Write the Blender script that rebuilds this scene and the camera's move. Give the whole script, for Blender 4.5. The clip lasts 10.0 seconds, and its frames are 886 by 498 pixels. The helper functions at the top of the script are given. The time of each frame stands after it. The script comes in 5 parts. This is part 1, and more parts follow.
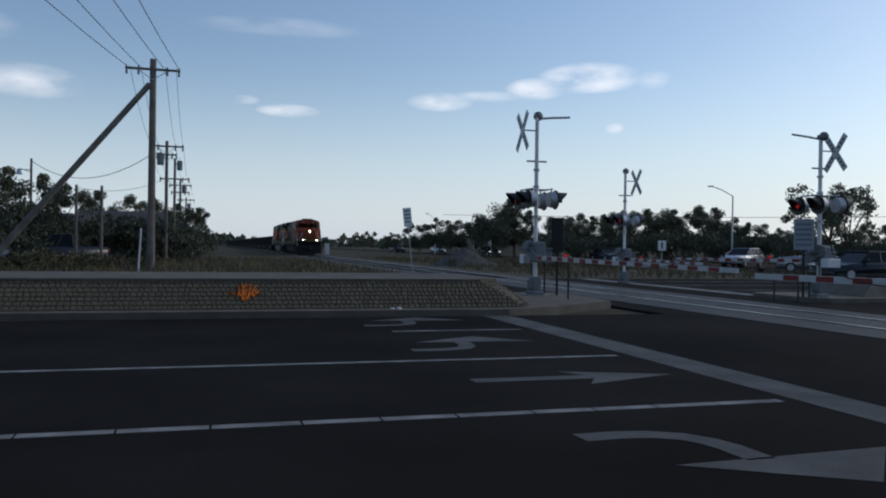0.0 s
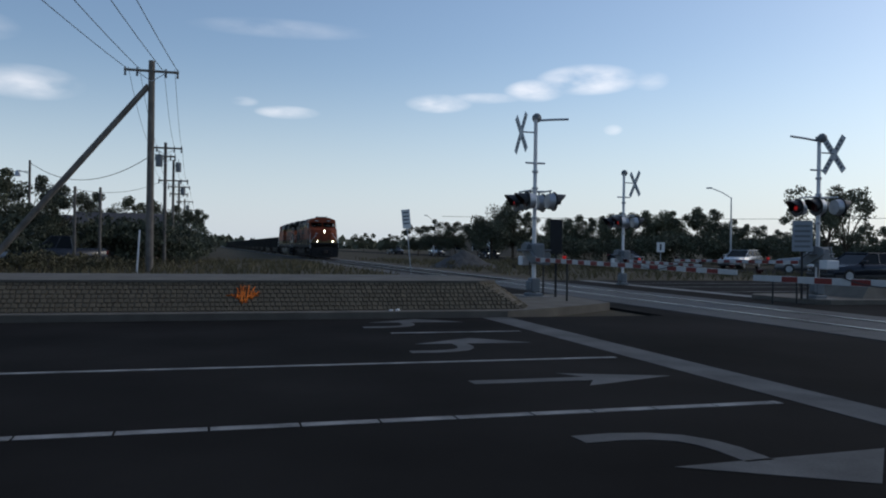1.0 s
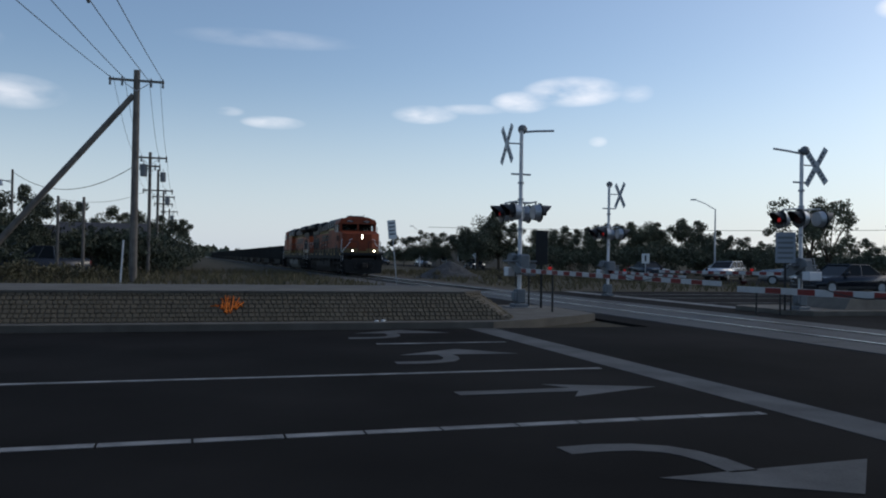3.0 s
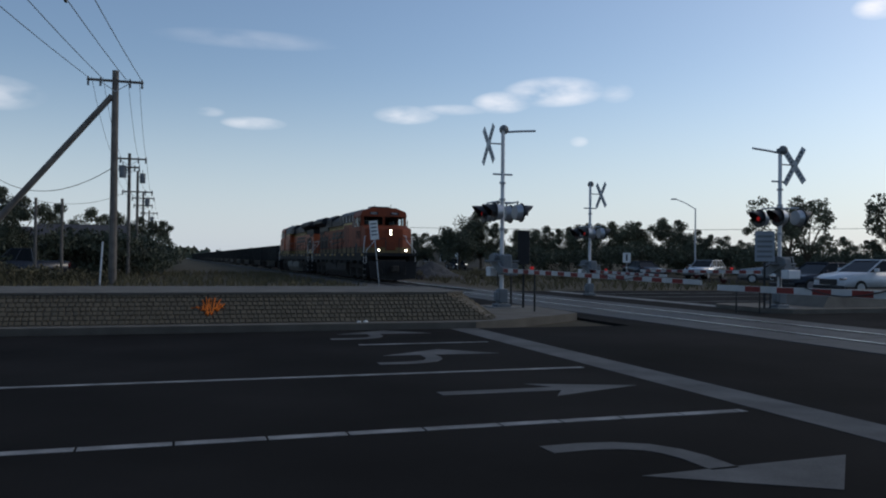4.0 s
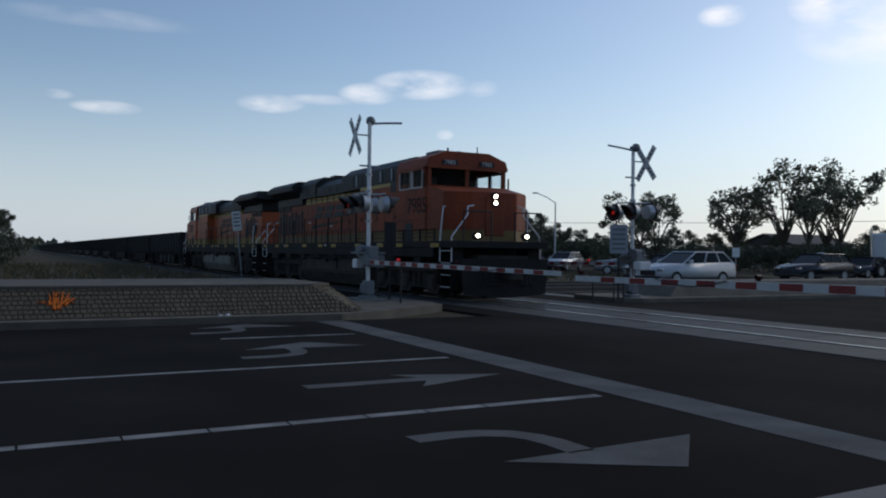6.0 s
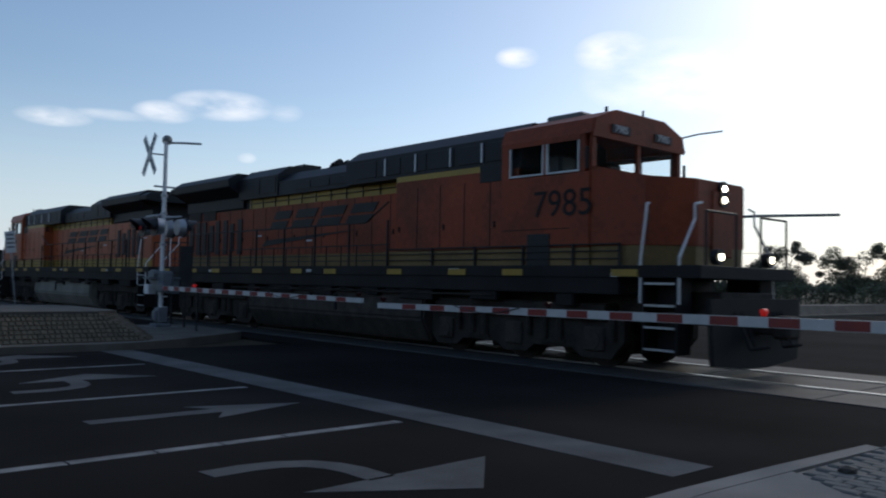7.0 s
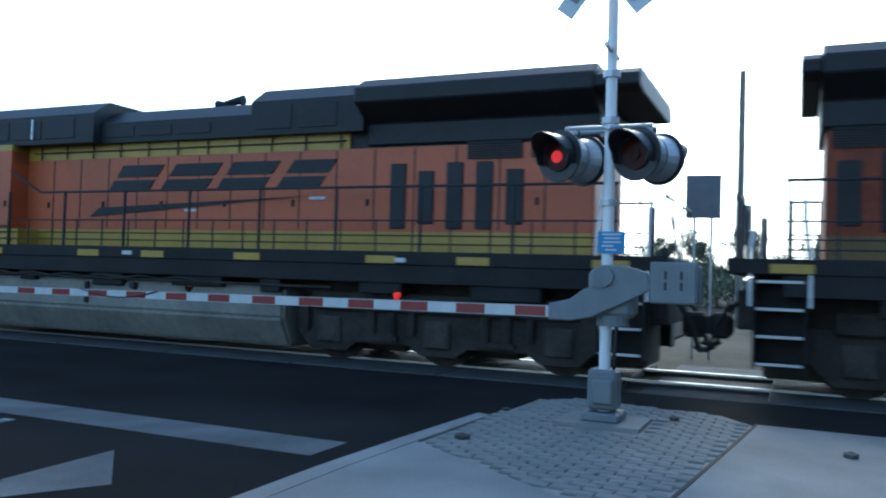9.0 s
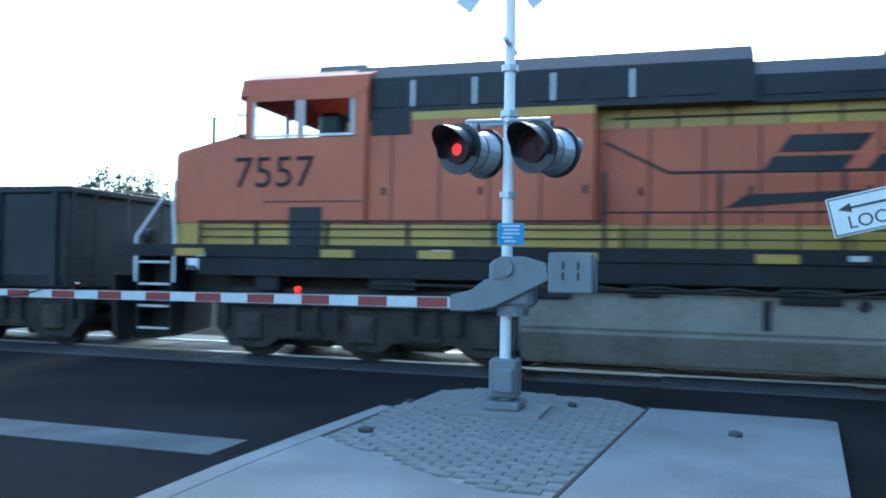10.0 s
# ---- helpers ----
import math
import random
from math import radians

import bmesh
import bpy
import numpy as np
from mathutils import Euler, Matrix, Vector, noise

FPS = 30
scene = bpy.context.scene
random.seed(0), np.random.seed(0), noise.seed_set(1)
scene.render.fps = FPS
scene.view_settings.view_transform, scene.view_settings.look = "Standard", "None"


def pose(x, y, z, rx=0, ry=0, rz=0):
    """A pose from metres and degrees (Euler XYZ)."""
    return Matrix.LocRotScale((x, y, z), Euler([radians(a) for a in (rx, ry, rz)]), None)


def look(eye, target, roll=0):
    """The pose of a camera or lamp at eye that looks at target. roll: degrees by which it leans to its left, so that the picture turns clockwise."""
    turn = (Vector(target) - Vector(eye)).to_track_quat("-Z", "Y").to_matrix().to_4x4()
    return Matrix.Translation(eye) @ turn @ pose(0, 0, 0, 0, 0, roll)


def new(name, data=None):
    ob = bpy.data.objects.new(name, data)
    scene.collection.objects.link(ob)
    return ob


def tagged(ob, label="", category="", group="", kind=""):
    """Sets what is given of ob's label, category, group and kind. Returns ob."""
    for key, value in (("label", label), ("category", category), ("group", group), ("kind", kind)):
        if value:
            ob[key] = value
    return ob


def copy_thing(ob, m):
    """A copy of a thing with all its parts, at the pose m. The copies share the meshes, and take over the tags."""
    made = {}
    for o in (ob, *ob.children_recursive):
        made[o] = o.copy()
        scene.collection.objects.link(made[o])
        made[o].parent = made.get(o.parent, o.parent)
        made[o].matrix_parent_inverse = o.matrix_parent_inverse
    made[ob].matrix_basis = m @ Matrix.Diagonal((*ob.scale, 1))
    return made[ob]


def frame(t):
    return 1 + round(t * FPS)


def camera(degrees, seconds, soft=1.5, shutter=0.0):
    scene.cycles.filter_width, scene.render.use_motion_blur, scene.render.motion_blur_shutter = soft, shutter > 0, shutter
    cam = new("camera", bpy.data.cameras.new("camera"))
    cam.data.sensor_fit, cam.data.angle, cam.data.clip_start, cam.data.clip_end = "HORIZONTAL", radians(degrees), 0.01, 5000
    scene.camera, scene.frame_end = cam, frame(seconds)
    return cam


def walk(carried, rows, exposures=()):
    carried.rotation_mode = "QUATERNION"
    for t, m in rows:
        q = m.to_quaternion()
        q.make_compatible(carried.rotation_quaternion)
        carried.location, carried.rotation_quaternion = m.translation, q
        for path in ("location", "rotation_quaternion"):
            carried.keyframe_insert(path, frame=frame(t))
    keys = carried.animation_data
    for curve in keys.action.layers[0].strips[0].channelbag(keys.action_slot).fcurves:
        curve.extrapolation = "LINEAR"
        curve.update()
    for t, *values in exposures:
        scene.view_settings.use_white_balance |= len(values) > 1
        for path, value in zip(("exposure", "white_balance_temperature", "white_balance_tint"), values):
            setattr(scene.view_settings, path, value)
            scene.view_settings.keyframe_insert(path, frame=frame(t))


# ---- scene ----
# X runs along the road towards the crossing, Y along the railway away from the eye, z up.
cam = camera(57.05, 10.0, soft=2.0, shutter=0.2)
PATH = [
    (0.0, pose(0, 0, 1.41, 89.78, -0.81, -16.25)),
    (0.5, pose(0, 0, 1.41, 90.00, -1.03, -16.40)),
    (1.0, pose(0, 0, 1.41, 89.90, -0.80, -16.34)),
    (1.5, pose(0, 0, 1.41, 90.35, -0.88, -16.70)),
    (2.0, pose(0, 0, 1.41, 90.39, -0.74, -16.88)),
    (2.5, pose(0, 0, 1.41, 90.62, -0.93, -17.00)),
    (4.0, pose(0, 0, 1.41, 90.71, -0.62, -18.59)),
    (4.5, pose(0, 0, 1.41, 90.90, -0.59, -19.31)),
    (5.0, pose(0, 0, 1.41, 90.79, -0.05, -20.62)),
    (5.5, pose(0, 0, 1.41, 90.42, -0.26, -24.72)),
    (6.0, pose(0, 0, 1.41, 90.24, -0.68, -27.96)),
    (6.2, pose(0, 0, 1.41, 90.57, -0.38, -29.94)),
    (7.3, pose(0, 0, 1.41, 92.39, -1.98, -47.08)),
    (7.5, pose(0, 0, 1.41, 92.10, -2.47, -50.79)),
    (8.0, pose(0, 0, 1.41, 91.97, -2.00, -59.66)),
    (8.5, pose(0, 0, 1.41, 92.28, -2.31, -62.10)),
    (9.0, pose(0, 0, 1.41, 91.85, -1.80, -66.42)),
    (9.5, pose(0, 0, 1.41, 92.58, -1.00, -72.67)),
    (10.0, pose(0, 0, 1.41, 91.49, -1.05, -73.31)),
]
walk(cam, PATH, exposures=[(0.0, 0.0, 6400, 10), (3.0, 0.0, 6400, 10), (4.0, -0.1, 6400, 10), (6.2, -0.12, 6400, 10), (7.3, 0.3, 6400, 9), (7.6, 0.78, 6350, 9), (8.0, 1.3, 6050, 7), (8.6, 1.92, 5600, 0), (9.0, 1.8, 5480, -2), (9.3, 2.1, 5400, -4), (10.0, 2.6, 5350, -6)])

# ---- world and sun ----
SUN_AZ, SUN_EL = 80.0, 30.0     # degrees clockwise from +Y, and above the horizon
world = bpy.data.worlds.new("world")
scene.world = world
world.use_nodes = True
wn, wl = world.node_tree.nodes, world.node_tree.links
wn.clear()
w_out = wn.new("ShaderNodeOutputWorld")
w_bg = wn.new("ShaderNodeBackground")
w_sky = wn.new("ShaderNodeTexSky")
w_sky.sky_type = "NISHITA"
w_sky.sun_disc = False
w_sky.sun_elevation = radians(SUN_EL)
w_sky.sun_rotation = radians(SUN_AZ)
w_sky.dust_density = 0.9
w_sky.ozone_density = 2.2
w_sky.air_density = 1.0
w_bg.inputs["Strength"].default_value = 0.12
w_co = wn.new("ShaderNodeTexCoord")


def cloud_dir(az, el):
    a, e = radians(az), radians(el)
    return Vector((math.sin(a) * math.cos(e), math.cos(a) * math.cos(e), math.sin(e)))


w_noise = wn.new("ShaderNodeTexNoise")
w_noise.inputs["Scale"].default_value = 16.0
w_noise.inputs["Detail"].default_value = 7.0
w_map = wn.new("ShaderNodeMapping")
w_map.inputs["Scale"].default_value = (1, 1, 2.6)
wl.new(w_co.outputs["Generated"], w_map.inputs["Vector"])
wl.new(w_map.outputs["Vector"], w_noise.inputs["Vector"])
w_mask = None
# azimuth, elevation, half width, half height (degrees), strength
for az, el, hw, hh, gain in ((26.3, 11.6, 3.2, 0.95, 1.0), (22.6, 10.9, 1.9, 0.7, 0.9), (15.9, 10.0, 2.1, 0.6, 0.85), (19.2, 10.4, 2.4, 0.35, 0.5), (5.4, 9.1, 2.0, 0.42, 0.62), (2.5, 9.7, 0.9, 0.3, 0.45),
                             (-10.8, 9.9, 3.0, 1.0, 0.5), (28.0, 8.2, 0.6, 0.35, 0.5), (5.0, 14.6, 5.5, 0.6, 0.16), (-14.0, 13.0, 2.5, 0.9, 0.25), (30.5, 11.4, 1.1, 0.6, 0.4),
                             (46.7, 15.6, 1.4, 0.7, 1.0), (53.4, 15.8, 2.4, 1.3, 1.1), (58.0, 14.0, 6.0, 2.4, 0.9)):
    c = cloud_dir(az, el)
    right = Vector((math.cos(radians(az)), -math.sin(radians(az)), 0))
    up = right.cross(c)
    acc = None
    for axis, half in ((right, hw), (up, hh)):
        d = wn.new("ShaderNodeVectorMath")
        d.operation = "DOT_PRODUCT"
        d.inputs[1].default_value = axis / math.sin(radians(half))
        wl.new(w_co.outputs["Generated"], d.inputs[0])
        m = wn.new("ShaderNodeMath")
        m.operation = "SUBTRACT"
        m.inputs[1].default_value = axis.dot(c) / math.sin(radians(half))
        wl.new(d.outputs["Value"], m.inputs[0])
        p = wn.new("ShaderNodeMath")
        p.operation = "MULTIPLY"
        wl.new(m.outputs[0], p.inputs[0]), wl.new(m.outputs[0], p.inputs[1])
        if acc is None:
            acc = p
        else:
            a = wn.new("ShaderNodeMath")
            wl.new(acc.outputs[0], a.inputs[0]), wl.new(p.outputs[0], a.inputs[1])
            acc = a
    # only the half of the sky that holds the cloud
    f = wn.new("ShaderNodeMapRange")
    f.inputs["From Min"].default_value, f.inputs["From Max"].default_value = 1.3, 0.0
    f.inputs["To Min"].default_value, f.inputs["To Max"].default_value = 0.0, gain
    wl.new(acc.outputs[0], f.inputs["Value"])
    front = wn.new("ShaderNodeVectorMath")
    front.operation = "DOT_PRODUCT"
    front.inputs[1].default_value = c
    wl.new(w_co.outputs["Generated"], front.inputs[0])
    fs = wn.new("ShaderNodeMath")
    fs.operation = "GREATER_THAN"
    fs.inputs[1].default_value = 0.5
    wl.new(front.outputs["Value"], fs.inputs[0])
    fm = wn.new("ShaderNodeMath")
    fm.operation = "MULTIPLY"
    wl.new(f.outputs[0], fm.inputs[0]), wl.new(fs.outputs[0], fm.inputs[1])
    if w_mask is None:
        w_mask = fm
    else:
        mx = wn.new("ShaderNodeMath")
        mx.operation = "MAXIMUM"
        wl.new(w_mask.outputs[0], mx.inputs[0]), wl.new(fm.outputs[0], mx.inputs[1])
        w_mask = mx
w_soft = wn.new("ShaderNodeMapRange")
w_soft.inputs["From Min"].default_value, w_soft.inputs["From Max"].default_value = 0.30, 0.85
wl.new(w_noise.outputs["Fac"], w_soft.inputs["Value"])
w_mul = wn.new("ShaderNodeMath")
w_mul.operation = "MULTIPLY"
wl.new(w_soft.outputs[0], w_mul.inputs[0]), wl.new(w_mask.outputs[0], w_mul.inputs[1])
w_scl = wn.new("ShaderNodeMath")
w_scl.operation = "MULTIPLY"
w_scl.use_clamp = True
w_scl.inputs[1].default_value = 1.5
wl.new(w_mul.outputs[0], w_scl.inputs[0])
w_mix = wn.new("ShaderNodeMix")
w_mix.data_type = "RGBA"
wl.new(w_scl.outputs[0], w_mix.inputs["Factor"])
# pale haze that thickens towards the horizon, all round
w_sep = wn.new("ShaderNodeSeparateXYZ")
wl.new(w_co.outputs["Generated"], w_sep.inputs[0])
w_low = wn.new("ShaderNodeMapRange")
w_low.interpolation_type = "SMOOTHERSTEP"
w_low.inputs["From Min"].default_value, w_low.inputs["From Max"].default_value = 0.26, -0.05
w_low.inputs["To Max"].default_value = 0.75
wl.new(w_sep.outputs["Z"], w_low.inputs["Value"])
w_haze = wn.new("ShaderNodeMix")
w_haze.data_type = "RGBA"
w_haze.inputs[7].default_value = (5.6, 6.3, 7.2, 1)
wl.new(w_low.outputs[0], w_haze.inputs["Factor"])
wl.new(w_sky.outputs["Color"], w_haze.inputs[6])
wl.new(w_haze.outputs[2], w_mix.inputs[6])
w_mix.inputs[7].default_value = (9.5, 9.3, 9.5, 1)
wl.new(w_mix.outputs[2], w_bg.inputs["Color"])
wl.new(w_bg.outputs["Background"], w_out.inputs["Surface"])

sun_data = bpy.data.lights.new("sun", "SUN")
sun_data.energy = 0.5
sun_data.angle = radians(12.0)
sun_data.color = (1.0, 0.9, 0.76)
sun = new("sun", sun_data)
sun.matrix_world = look(cloud_dir(SUN_AZ, SUN_EL) * 100, (0, 0, 0))

# ---- materials ----


def mat(name, color, rough=0.7, metal=0.0, var=0.25, scale=6.0, fine=60.0, bump=0.15, color2=None, spec=0.5, rand=0.0):
    """A surface with stains and grain at two scales, in metres."""
    m = bpy.data.materials.new(name)
    m.use_nodes = True
    n, l = m.node_tree.nodes, m.node_tree.links
    b = n["Principled BSDF"]
    b.inputs["Roughness"].default_value, b.inputs["Metallic"].default_value = rough, metal
    b.inputs["Specular IOR Level"].default_value = spec
    co = n.new("ShaderNodeTexCoord")
    n1, n2 = n.new("ShaderNodeTexNoise"), n.new("ShaderNodeTexNoise")
    n1.inputs["Scale"].default_value, n1.inputs["Detail"].default_value = scale, 5
    n2.inputs["Scale"].default_value, n2.inputs["Detail"].default_value = fine, 3
    l.new(co.outputs["Object"], n1.inputs["Vector"]), l.new(co.outputs["Object"], n2.inputs["Vector"])
    add = n.new("ShaderNodeMath")
    add.operation = "MULTIPLY_ADD"
    add.inputs[1].default_value = 0.4
    l.new(n2.outputs["Fac"], add.inputs[0]), l.new(n1.outputs["Fac"], add.inputs[2])
    if rand:
        info = n.new("ShaderNodeObjectInfo")
        radd = n.new("ShaderNodeMath")
        radd.operation = "MULTIPLY_ADD"
        radd.inputs[1].default_value = rand
        l.new(info.outputs["Random"], radd.inputs[0]), l.new(add.outputs[0], radd.inputs[2])
        add = radd
    mr = n.new("ShaderNodeMapRange")
    mr.inputs["From Min"].default_value, mr.inputs["From Max"].default_value = 0.4, 1.0 + rand
    l.new(add.outputs[0], mr.inputs["Value"])
    mix = n.new("ShaderNodeMix")
    mix.data_type = "RGBA"
    dark = color2 or tuple(c * (1 - var) for c in color)
    light = tuple(min(1, c * (1 + var)) for c in color)
    mix.inputs[6].default_value, mix.inputs[7].default_value = (*dark, 1), (*light, 1)
    l.new(mr.outputs[0], mix.inputs["Factor"])
    l.new(mix.outputs[2], b.inputs["Base Color"])
    if bump:
        bp = n.new("ShaderNodeBump")
        bp.inputs["Strength"].default_value, bp.inputs["Distance"].default_value = bump, 0.02
        l.new(add.outputs[0], bp.inputs["Height"])
        l.new(bp.outputs["Normal"], b.inputs["Normal"])
    return m


def glow(name, color, strength):
    m = bpy.data.materials.new(name)
    m.use_nodes = True
    b = m.node_tree.nodes["Principled BSDF"]
    b.inputs["Base Color"].default_value = (*color, 1)
    b.inputs["Emission Color"].default_value = (*color, 1)
    b.inputs["Emission Strength"].default_value = strength
    return m


def glass(name, color=(0.8, 0.85, 0.88)):
    m = bpy.data.materials.new(name)
    m.use_nodes = True
    b = m.node_tree.nodes["Principled BSDF"]
    b.inputs["Base Color"].default_value = (*color, 1)
    b.inputs["Roughness"].default_value = 0.04
    b.inputs["Transmission Weight"].default_value = 1.0
    b.inputs["IOR"].default_value = 1.05
    return m


M_ASPHALT = mat("asphalt", (0.022, 0.0205, 0.019), 0.95, var=0.5, scale=0.35, fine=90, bump=0.3, spec=0.02)
M_DIRT = mat("dry_dirt_and_grass", (0.09, 0.074, 0.05), 0.95, var=0.5, scale=0.25, fine=7, bump=0.5, color2=(0.04, 0.036, 0.025), spec=0.05)
M_BALLAST = mat("ballast", (0.07, 0.064, 0.058), 0.95, var=0.6, scale=3, fine=30, bump=1.0)
M_CONC = mat("concrete", (0.235, 0.228, 0.213), 0.9, var=0.28, scale=0.9, fine=70, bump=0.25, spec=0.15)
M_KERB = mat("kerb_concrete", (0.15, 0.135, 0.112), 0.9, var=0.3, scale=1.6, fine=60, bump=0.3, spec=0.12)
M_PANEL = mat("crossing_panel_concrete", (0.05, 0.049, 0.047), 0.7, var=0.6, scale=1.4, fine=50, bump=0.2, color2=(0.035, 0.034, 0.033), spec=0.2)
M_PAINT = mat("worn_white_road_paint", (0.31, 0.31, 0.30), 0.85, var=0.3, scale=2.5, fine=80, bump=0.15, color2=(0.10, 0.10, 0.097), spec=0.04)
M_STOPLINE = mat("faded_broad_road_paint", (0.13, 0.13, 0.126), 0.85, var=0.35, scale=1.6, fine=60, bump=0.2, color2=(0.075, 0.075, 0.073), spec=0.04)
M_STONE = mat("cobble_stone", (0.15, 0.125, 0.088), 0.9, var=0.3, scale=5, fine=60, bump=0.3, rand=0.5, spec=0.08)
M_MORTAR = mat("mortar", (0.125, 0.105, 0.077), 0.95, var=0.3, scale=4, fine=60)
M_BRICK = mat("paving_brick", (0.225, 0.217, 0.197), 0.9, var=0.22, scale=6, fine=70, bump=0.3, rand=0.3, spec=0.1)
M_JOINT = mat("sandy_joint", (0.24, 0.225, 0.20), 0.95)
M_RAIL = mat("steel_rail", (0.45, 0.44, 0.43), 0.28, 1.0, var=0.2, scale=3, fine=40, bump=0.05)
M_TIE = mat("creosote_tie", (0.045, 0.035, 0.028), 0.9)
M_WOOD = mat("weathered_pole_wood", (0.16, 0.14, 0.12), 0.9, var=0.4, scale=2, fine=25, bump=0.4)
M_WHITE = mat("white_painted_steel", (0.72, 0.72, 0.72), 0.45, var=0.12, scale=2, fine=40, bump=0.05)
M_ALU = mat("galvanised_steel", (0.42, 0.44, 0.46), 0.45, 0.6, var=0.15, scale=4, fine=40, bump=0.05)
M_GREY = mat("grey_painted_iron", (0.17, 0.185, 0.195), 0.55, spec=0.3, var=0.15, scale=4, fine=50, bump=0.1)
M_BLACK = mat("black_painted_steel", (0.015, 0.016, 0.018), 0.45, var=0.3, scale=5, fine=40, bump=0.05)
M_REDF = mat("red_reflective_sheet", (0.20, 0.013, 0.013), 0.4, var=0.15, bump=0.03)
M_WHITEF = mat("white_reflective_sheet", (0.52, 0.53, 0.53), 0.4, var=0.1, bump=0.03)
M_BLUE = mat("blue_sign_face", (0.012, 0.20, 0.42), 0.4, var=0.1, bump=0.0)
M_LENS = mat("dark_red_lens", (0.03, 0.004, 0.004), 0.3, spec=0.12, var=0.1, bump=0.0)
M_LENSON = glow("lit_red_lens", (0.55, 0.008, 0.004), 0.26)
M_ORANGE = mat("orange_locomotive_paint", (0.39, 0.082, 0.024), 0.5, var=0.18, scale=0.8, fine=12, bump=0.03)
# lead engine's orange: grime plus the shade on it, both put into the colour
M_ORANGED = mat("grimy_shaded_orange_locomotive_paint", (0.25, 0.046, 0.014), 0.6, var=0.4, scale=0.7, fine=10, bump=0.04, color2=(0.10, 0.026, 0.012), spec=0.3)
M_YELLOW = mat("yellow_locomotive_paint", (0.36, 0.225, 0.026), 0.45, var=0.2, scale=1.2, fine=14, bump=0.03)
# darker yellow copy for the lead engine, holding grime and painted-in shade
M_YELLOWD = mat("grimy_shaded_yellow_locomotive_paint", (0.17, 0.105, 0.03), 0.6, var=0.4, scale=1.2, fine=14, bump=0.05)
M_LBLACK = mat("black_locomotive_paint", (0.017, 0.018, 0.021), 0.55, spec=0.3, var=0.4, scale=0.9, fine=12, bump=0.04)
M_SILL = mat("dusty_dark_sill", (0.022, 0.021, 0.021), 0.7, spec=0.2, var=0.35, scale=1.2, fine=14, bump=0.05)
M_ROOF = mat("dusty_grey_roof", (0.13, 0.125, 0.12), 0.6, var=0.25, scale=1.5, fine=14)
M_TANK = mat("dusty_fuel_tank", (0.19, 0.178, 0.15), 0.75, spec=0.2, var=0.45, scale=1.0, fine=10, bump=0.06)
M_TRUCK = mat("grimy_bogie_steel", (0.042, 0.036, 0.031), 0.8, spec=0.15, var=0.5, scale=2.5, fine=20, bump=0.2)
M_AXLE = mat("dusty_axle_box", (0.06, 0.052, 0.045), 0.8, spec=0.15, var=0.45, scale=3, fine=20, bump=0.2)
M_HOPPER = mat("dark_coal_car_steel", (0.035, 0.036, 0.036), 0.7, spec=0.2, var=0.4, scale=1.0, fine=10, bump=0.08)
M_GLASS = glass("window_glass")
M_TINT = mat("dark_car_glass", (0.010, 0.011, 0.012), 0.1, spec=0.12, var=0.05, bump=0.0)
M_HEAD = glow("lit_headlight", (1.0, 0.88, 0.66), 14.0)
M_BARK = mat("bark", (0.07, 0.055, 0.04), 0.95, var=0.4, scale=4, fine=30, bump=0.5)
M_LEAF = mat("dull_green_leaves", (0.105, 0.11, 0.065), 0.8, var=0.5, scale=1.2, fine=6, bump=0.0)
M_LEAF2 = mat("dark_green_leaves", (0.075, 0.082, 0.05), 0.8, var=0.5, scale=0.8, fine=6, bump=0.0)
M_DRY = mat("dry_shrub_leaves", (0.12, 0.10, 0.05), 0.9, var=0.5, scale=1.2, fine=6, bump=0.0)
M_SILVER = mat("silver_car_paint", (0.45, 0.47, 0.49), 0.25, 0.6, var=0.05, bump=0.0)
M_CARDARK = mat("dark_car_paint", (0.03, 0.035, 0.045), 0.2, 0.3, var=0.1, bump=0.0)
M_CARWHITE = mat("white_car_paint", (0.58, 0.60, 0.62), 0.25, 0.0, var=0.05, bump=0.0)
M_TYRE = mat("tyre_rubber", (0.015, 0.015, 0.015), 0.85, bump=0.0)
M_CHROME = mat("bright_metal", (0.6, 0.6, 0.6), 0.2, 1.0, var=0.05, bump=0.0)
M_GRAVEL = mat("gravel_heap", (0.07, 0.066, 0.062), 0.95, var=0.5, scale=3, fine=20, bump=1.0)
M_ORANGESTROKE = mat("orange_stroke_colour", (0.85, 0.19, 0.01), 0.7, var=0.25, scale=12, fine=60)
M_WALLF = mat("tan_far_wall", (0.22, 0.18, 0.14), 0.9)
M_ROOFF = mat("dark_far_roof", (0.06, 0.055, 0.055), 0.9)
# white sign face greyed for a sign in shade, the shade in its colour
M_SHADESIGN = mat("shaded_sign_face", (0.30, 0.33, 0.36), 0.6, var=0.12, scale=3, bump=0.02)
M_SKIN = mat("sign_white_face", (0.75, 0.75, 0.73), 0.5, var=0.12, scale=3, bump=0.02)


# ---- mesh helpers ----


def box(bm, x0, x1, y0, y1, z0, z1, bevel=0.0):
    vs = [bm.verts.new((x, y, z)) for x in (x0, x1) for y in (y0, y1) for z in (z0, z1)]
    fs = [bm.faces.new([vs[i] for i in q]) for q in ((0, 1, 3, 2), (4, 6, 7, 5), (0, 4, 5, 1), (2, 3, 7, 6), (0, 2, 6, 4), (1, 5, 7, 3))]
    if bevel:
        es = {e for f in fs for e in f.edges}
        bmesh.ops.bevel(bm, geom=list(es), offset=bevel, segments=1, affect="EDGES")
    return vs


def rod(bm, a, b, r, r2=None, n=10):
    """A round bar from a to b."""
    a, b = Vector(a), Vector(b)
    d = b - a
    q = d.to_track_quat("Z", "Y").to_matrix().to_4x4()
    m = Matrix.Translation((a + b) / 2) @ q
